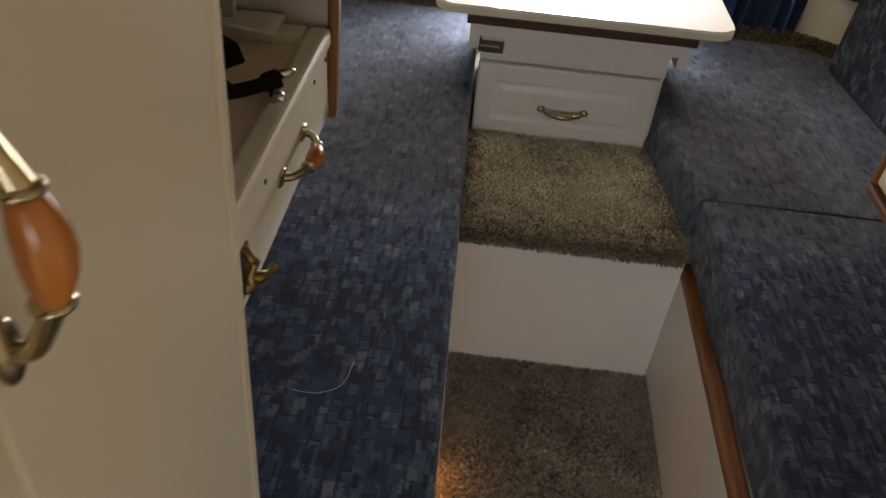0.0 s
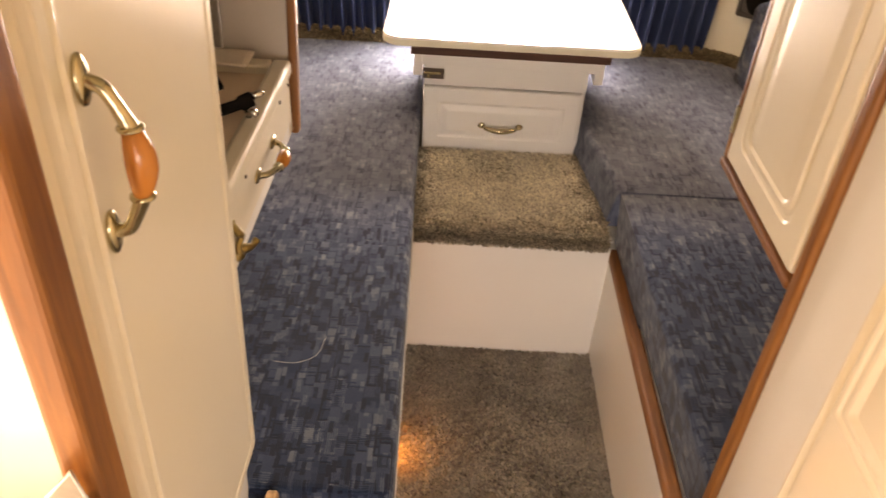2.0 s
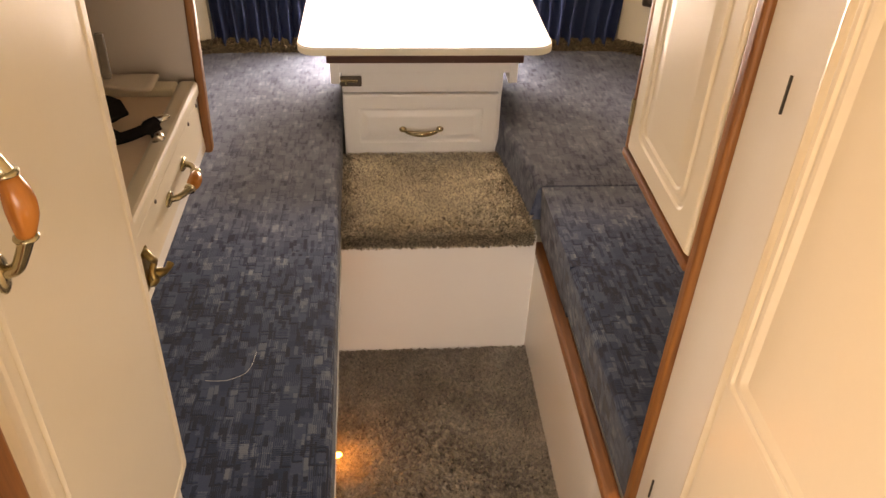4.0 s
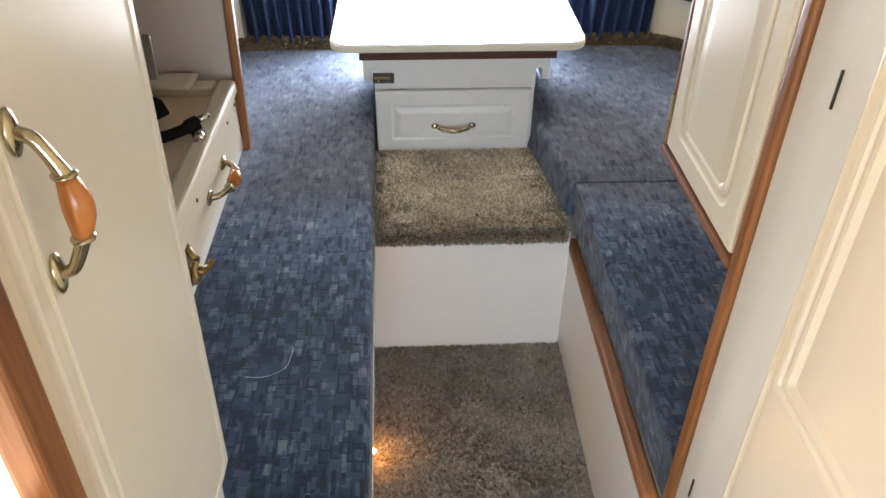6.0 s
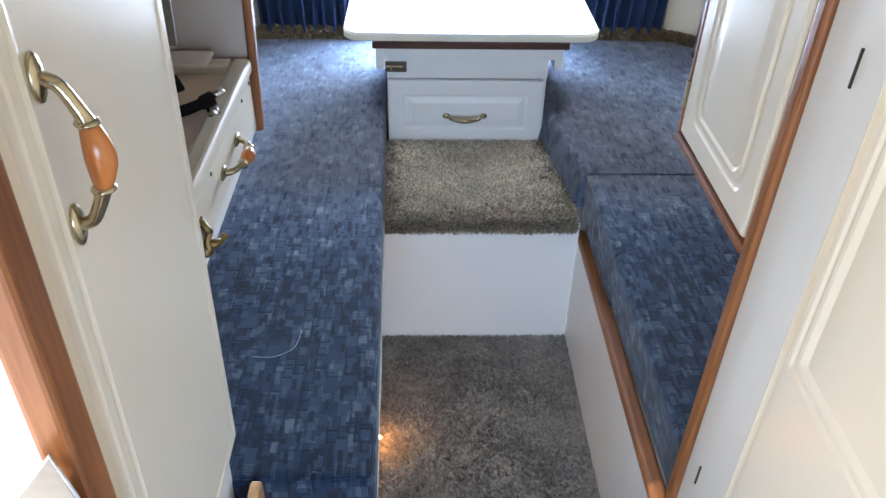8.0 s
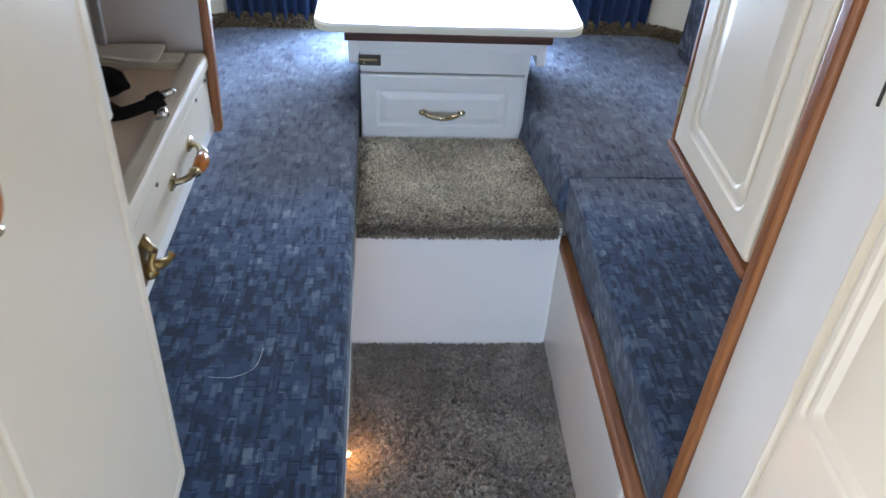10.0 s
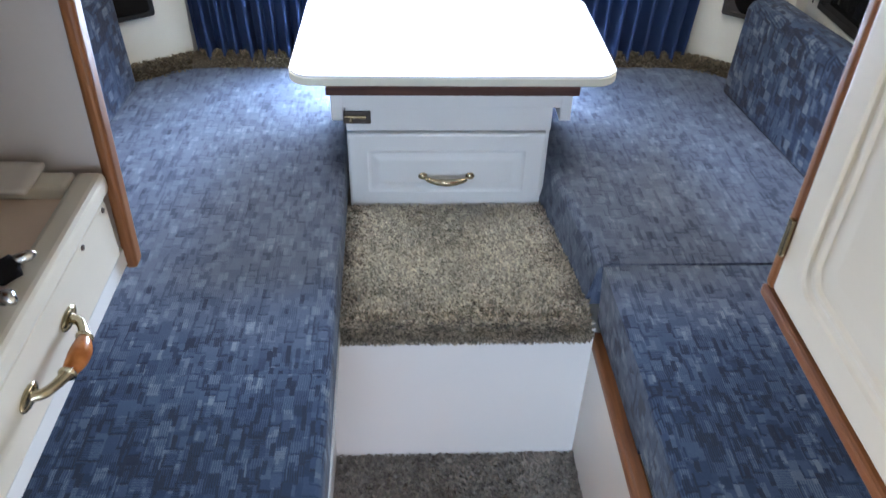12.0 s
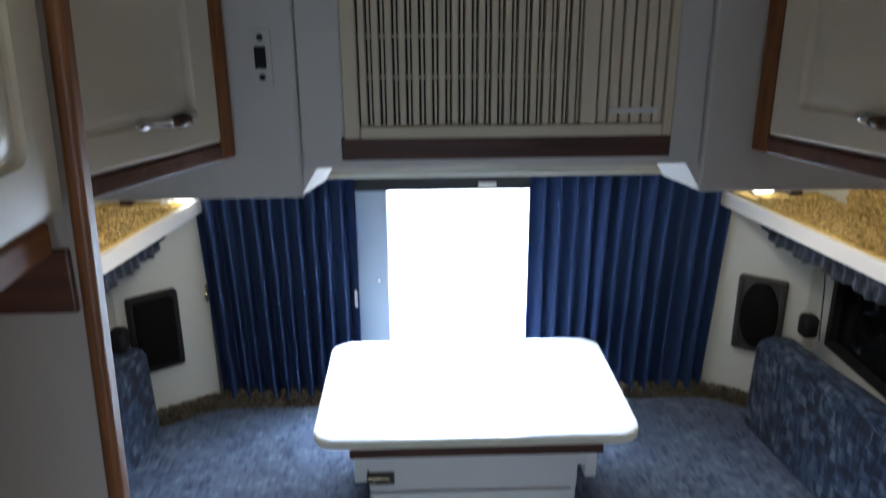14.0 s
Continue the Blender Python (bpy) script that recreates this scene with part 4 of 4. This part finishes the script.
curtain(0.166, 0.714, 13, 2.1, -0.04, "pleated royal blue curtain drawn open beside the window")

hook = thing("curtain_hook", (-0.697, 0.95, 0.84), "small brass hook beside the curtain", "hook")
part("plate", block((-0.702, 0.964, 0.815), (-0.694, 0.985, 0.868), 0.002), BRASS, hook)
part("peg", tube(spline([(-0.698, 0.966, 0.85), (-0.698, 0.955, 0.848), (-0.698, 0.95, 0.838), (-0.698, 0.953, 0.828)]), [0.0035] * 19, 8), BRASS, hook, smooth=True)

# ---- courtesy lamp ----
cl = thing("courtesy_lamp", (-0.262, -0.40, 0.05), "small amber courtesy lamp glowing at the aisle floor", "lamp")
part("base", tube([(-0.268, -0.40, 0.05), (-0.262, -0.40, 0.05)], [0.014, 0.012]), BROWN, cl)
part("bulb", tube([(-0.262, -0.40, 0.05), (-0.240, -0.40, 0.052), (-0.234, -0.40, 0.053)], [0.006, 0.007, 0.002], 10), AMBER, cl, "glowing amber bulb", True)
lamp("courtesy_lamp_light", "POINT", pose(-0.222, -0.40, 0.056), 0.35, (1, 0.42, 0.1), radius=0.01)

# ---- shag pile ----
def yarn(name, colour, low, high, patch, vary):
    """Carpet yarn whose ends differ in shade."""
    m = material(name, colour, 1.0, vary=vary, scale=patch, grain=500, bump=0)
    nodes, links = m.node_tree.nodes, m.node_tree.links
    geo, ramp, mixer = nodes.new("ShaderNodeNewGeometry"), nodes.new("ShaderNodeValToRGB"), nodes.new("ShaderNodeMix")
    ramp.color_ramp.elements[0].color, ramp.color_ramp.elements[1].color = (low, low * 0.97, low * 0.97, 1), (high, high * 0.96, high * 0.88, 1)
    ramp.color_ramp.elements.new(0.5).color = (0.95, 0.92, 0.88, 1)
    mixer.data_type, mixer.blend_type = "RGBA", "MULTIPLY"
    mixer.inputs["Factor"].default_value = 1.0
    links.new(geo.outputs["Random Per Island"], ramp.inputs[0])
    links.new(next(l.from_socket for l in links if l.to_socket == nodes["Principled BSDF"].inputs["Base Color"]), mixer.inputs["A"])
    links.new(ramp.outputs[0], mixer.inputs["B"])
    links.new(mixer.outputs["Result"], nodes["Principled BSDF"].inputs["Base Color"])
    return m


# floor shade and step light are put into these two pile colours
PILE = yarn("shade-toned trodden grey carpet pile", (0.36, 0.338, 0.315), 0.7, 1.22, 8, 0.95)
STEP_PILE = yarn("light-toned beige carpet pile", (0.66, 0.62, 0.54), 0.48, 1.32, 9, 0.65)
# shade along the step's edges is put into this pile's colour
BORDER_PILE = yarn("edge-shaded carpet pile", (0.4, 0.375, 0.325), 0.35, 1.7, 14, 0.5)
EDGE_PILE = yarn("olive-brown carpet pile", (0.14, 0.118, 0.08), 0.5, 1.6, 18, 0.45)


def tufts(name, px, py, pz, parent, length, seed, tilt=None, mat=None, width=1.0, comb=0.5):
    """Short curled yarn ends of two quads each, which lean the same way in patches."""
    rng = np.random.default_rng(seed)
    count = len(px)
    sweep = 2.2 * np.sin(px * 17 + seed) + 2.0 * np.sin(py * 13 + 1.7 * seed) + 1.3 * np.sin((px + py) * 31)
    ang = sweep * comb + rng.uniform(0, math.tau, count) * (1 - 0.5 * comb)
    lean = rng.uniform(0.2, 1.0, count)
    h, w = length * rng.uniform(0.6, 1.2, count), width * rng.uniform(0.0013, 0.0026, count)
    tx, ty, tz = np.cos(ang) * h * lean, np.sin(ang) * h * lean, h * np.sqrt(np.maximum(0.1, 1 - 0.6 * lean ** 2))
    if tilt is not None:
        c, sn = np.cos(tilt), np.sin(tilt)
        ty, tz = ty * c - tz * sn, ty * sn + tz * c
    turn = rng.uniform(0, math.tau, count)
    sx, sy = np.cos(turn) * w, np.sin(turn) * w
    rows = []
    for along, rise, wide in ((0.0, 0.0, 0.8), (0.3, 0.62, 1.0), (1.0, 0.95, 0.7)):
        x, y, z = px + tx * along, py + ty * (along if tilt is None else (along + rise) / 2), pz + tz * rise
        rows += [np.stack([x - sx * wide, y - sy * wide, z], 1), np.stack([x + sx * wide, y + sy * wide, z], 1)]
    verts = np.stack(rows, 1).reshape(-1, 3) - np.array(ORIGIN[parent])
    me = bpy.data.meshes.new(name)
    me.from_pydata(verts.tolist(), [], [f for i in range(0, 6 * count, 6) for f in ((i, i + 1, i + 3, i + 2), (i + 2, i + 3, i + 5, i + 4))])
    me.materials.append(mat or PILE)
    ob = new(name, me)
    ob.parent = parent
    return tagged(ob, "short grey-brown carpet pile", kind="stuff")


rng = np.random.default_rng(11)
n = 60000
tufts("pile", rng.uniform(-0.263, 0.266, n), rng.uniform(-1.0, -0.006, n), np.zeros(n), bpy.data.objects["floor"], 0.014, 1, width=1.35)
# the step: pale middle with light in its colour, upright border with edge shade
n = 46000
sx, sy = rng.uniform(-0.258, 0.25, n), rng.uniform(-0.014, 0.384, n)
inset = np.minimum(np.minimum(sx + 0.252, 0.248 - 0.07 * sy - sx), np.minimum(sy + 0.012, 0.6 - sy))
toned = inset + 0.012 * np.sin(sx * 47 + 2 * np.sin(sy * 39)) + 0.011 * np.sin(sy * 61) + rng.normal(0, 0.016, n) > 0.036
tufts("pile", sx[toned], sy[toned], np.full(toned.sum(), 0.405), step, 0.015, 2, None, STEP_PILE, 1.3)
tufts("pile", sx[~toned], sy[~toned], np.full((~toned).sum(), 0.404), step, 0.017, 5, None, BORDER_PILE, 1.2, 0.2)
n = 9000
roll = rng.uniform(0, radians(125), n)
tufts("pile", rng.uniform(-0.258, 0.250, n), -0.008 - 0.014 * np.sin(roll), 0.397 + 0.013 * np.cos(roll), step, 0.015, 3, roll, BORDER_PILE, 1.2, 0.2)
n = 9000
rx = rng.uniform(-0.88, 0.88, n)
ry = 0.966 - np.maximum(0, np.abs(rx) - 0.68) * 0.62
rollr = rng.uniform(radians(-30), radians(95), n)
tufts("pile", rx, ry - 0.024 * np.sin(rollr), 0.503 + 0.024 * np.cos(rollr), bpy.data.objects["trim_carpet"], 0.013, 4, rollr, EDGE_PILE, 1.3, 0.2)
# golden pile on the shelves and their wall lining
TAN_PILE = yarn("golden carpet pile", (0.56, 0.44, 0.19), 0.5, 1.4, 30, 0.4)
for k, sh in enumerate([o for o in bpy.data.objects if o.name.startswith("shelf") and o.type == "EMPTY" and "lamp" not in o.name]):
    side = 1 if sh.location.x > 0 else -1
    n = 9000
    py = rng.uniform(-0.28, 0.95, n)
    front_x = np.interp(py, (-0.29, 0.35, 0.97), (0.85, 0.82, 0.71))
    keep = py < 0.86
    px = (front_x + rng.uniform(0, 1, n) * (0.925 - front_x))[keep]
    tufts("pile", side * px, py[keep], np.full(keep.sum(), 1.108), sh, 0.011, 20 + k, None, TAN_PILE, 1.3, 0.3)
    n = 6000
    pz, py = rng.uniform(1.115, 1.278, n), rng.uniform(-0.28, 0.73, n)
    tufts("pile", np.full(n, side * 0.896) + side * rng.uniform(-0.004, 0.003, n), py, pz, sh, 0.009, 30 + k, None, TAN_PILE, 1.5, 0.2)
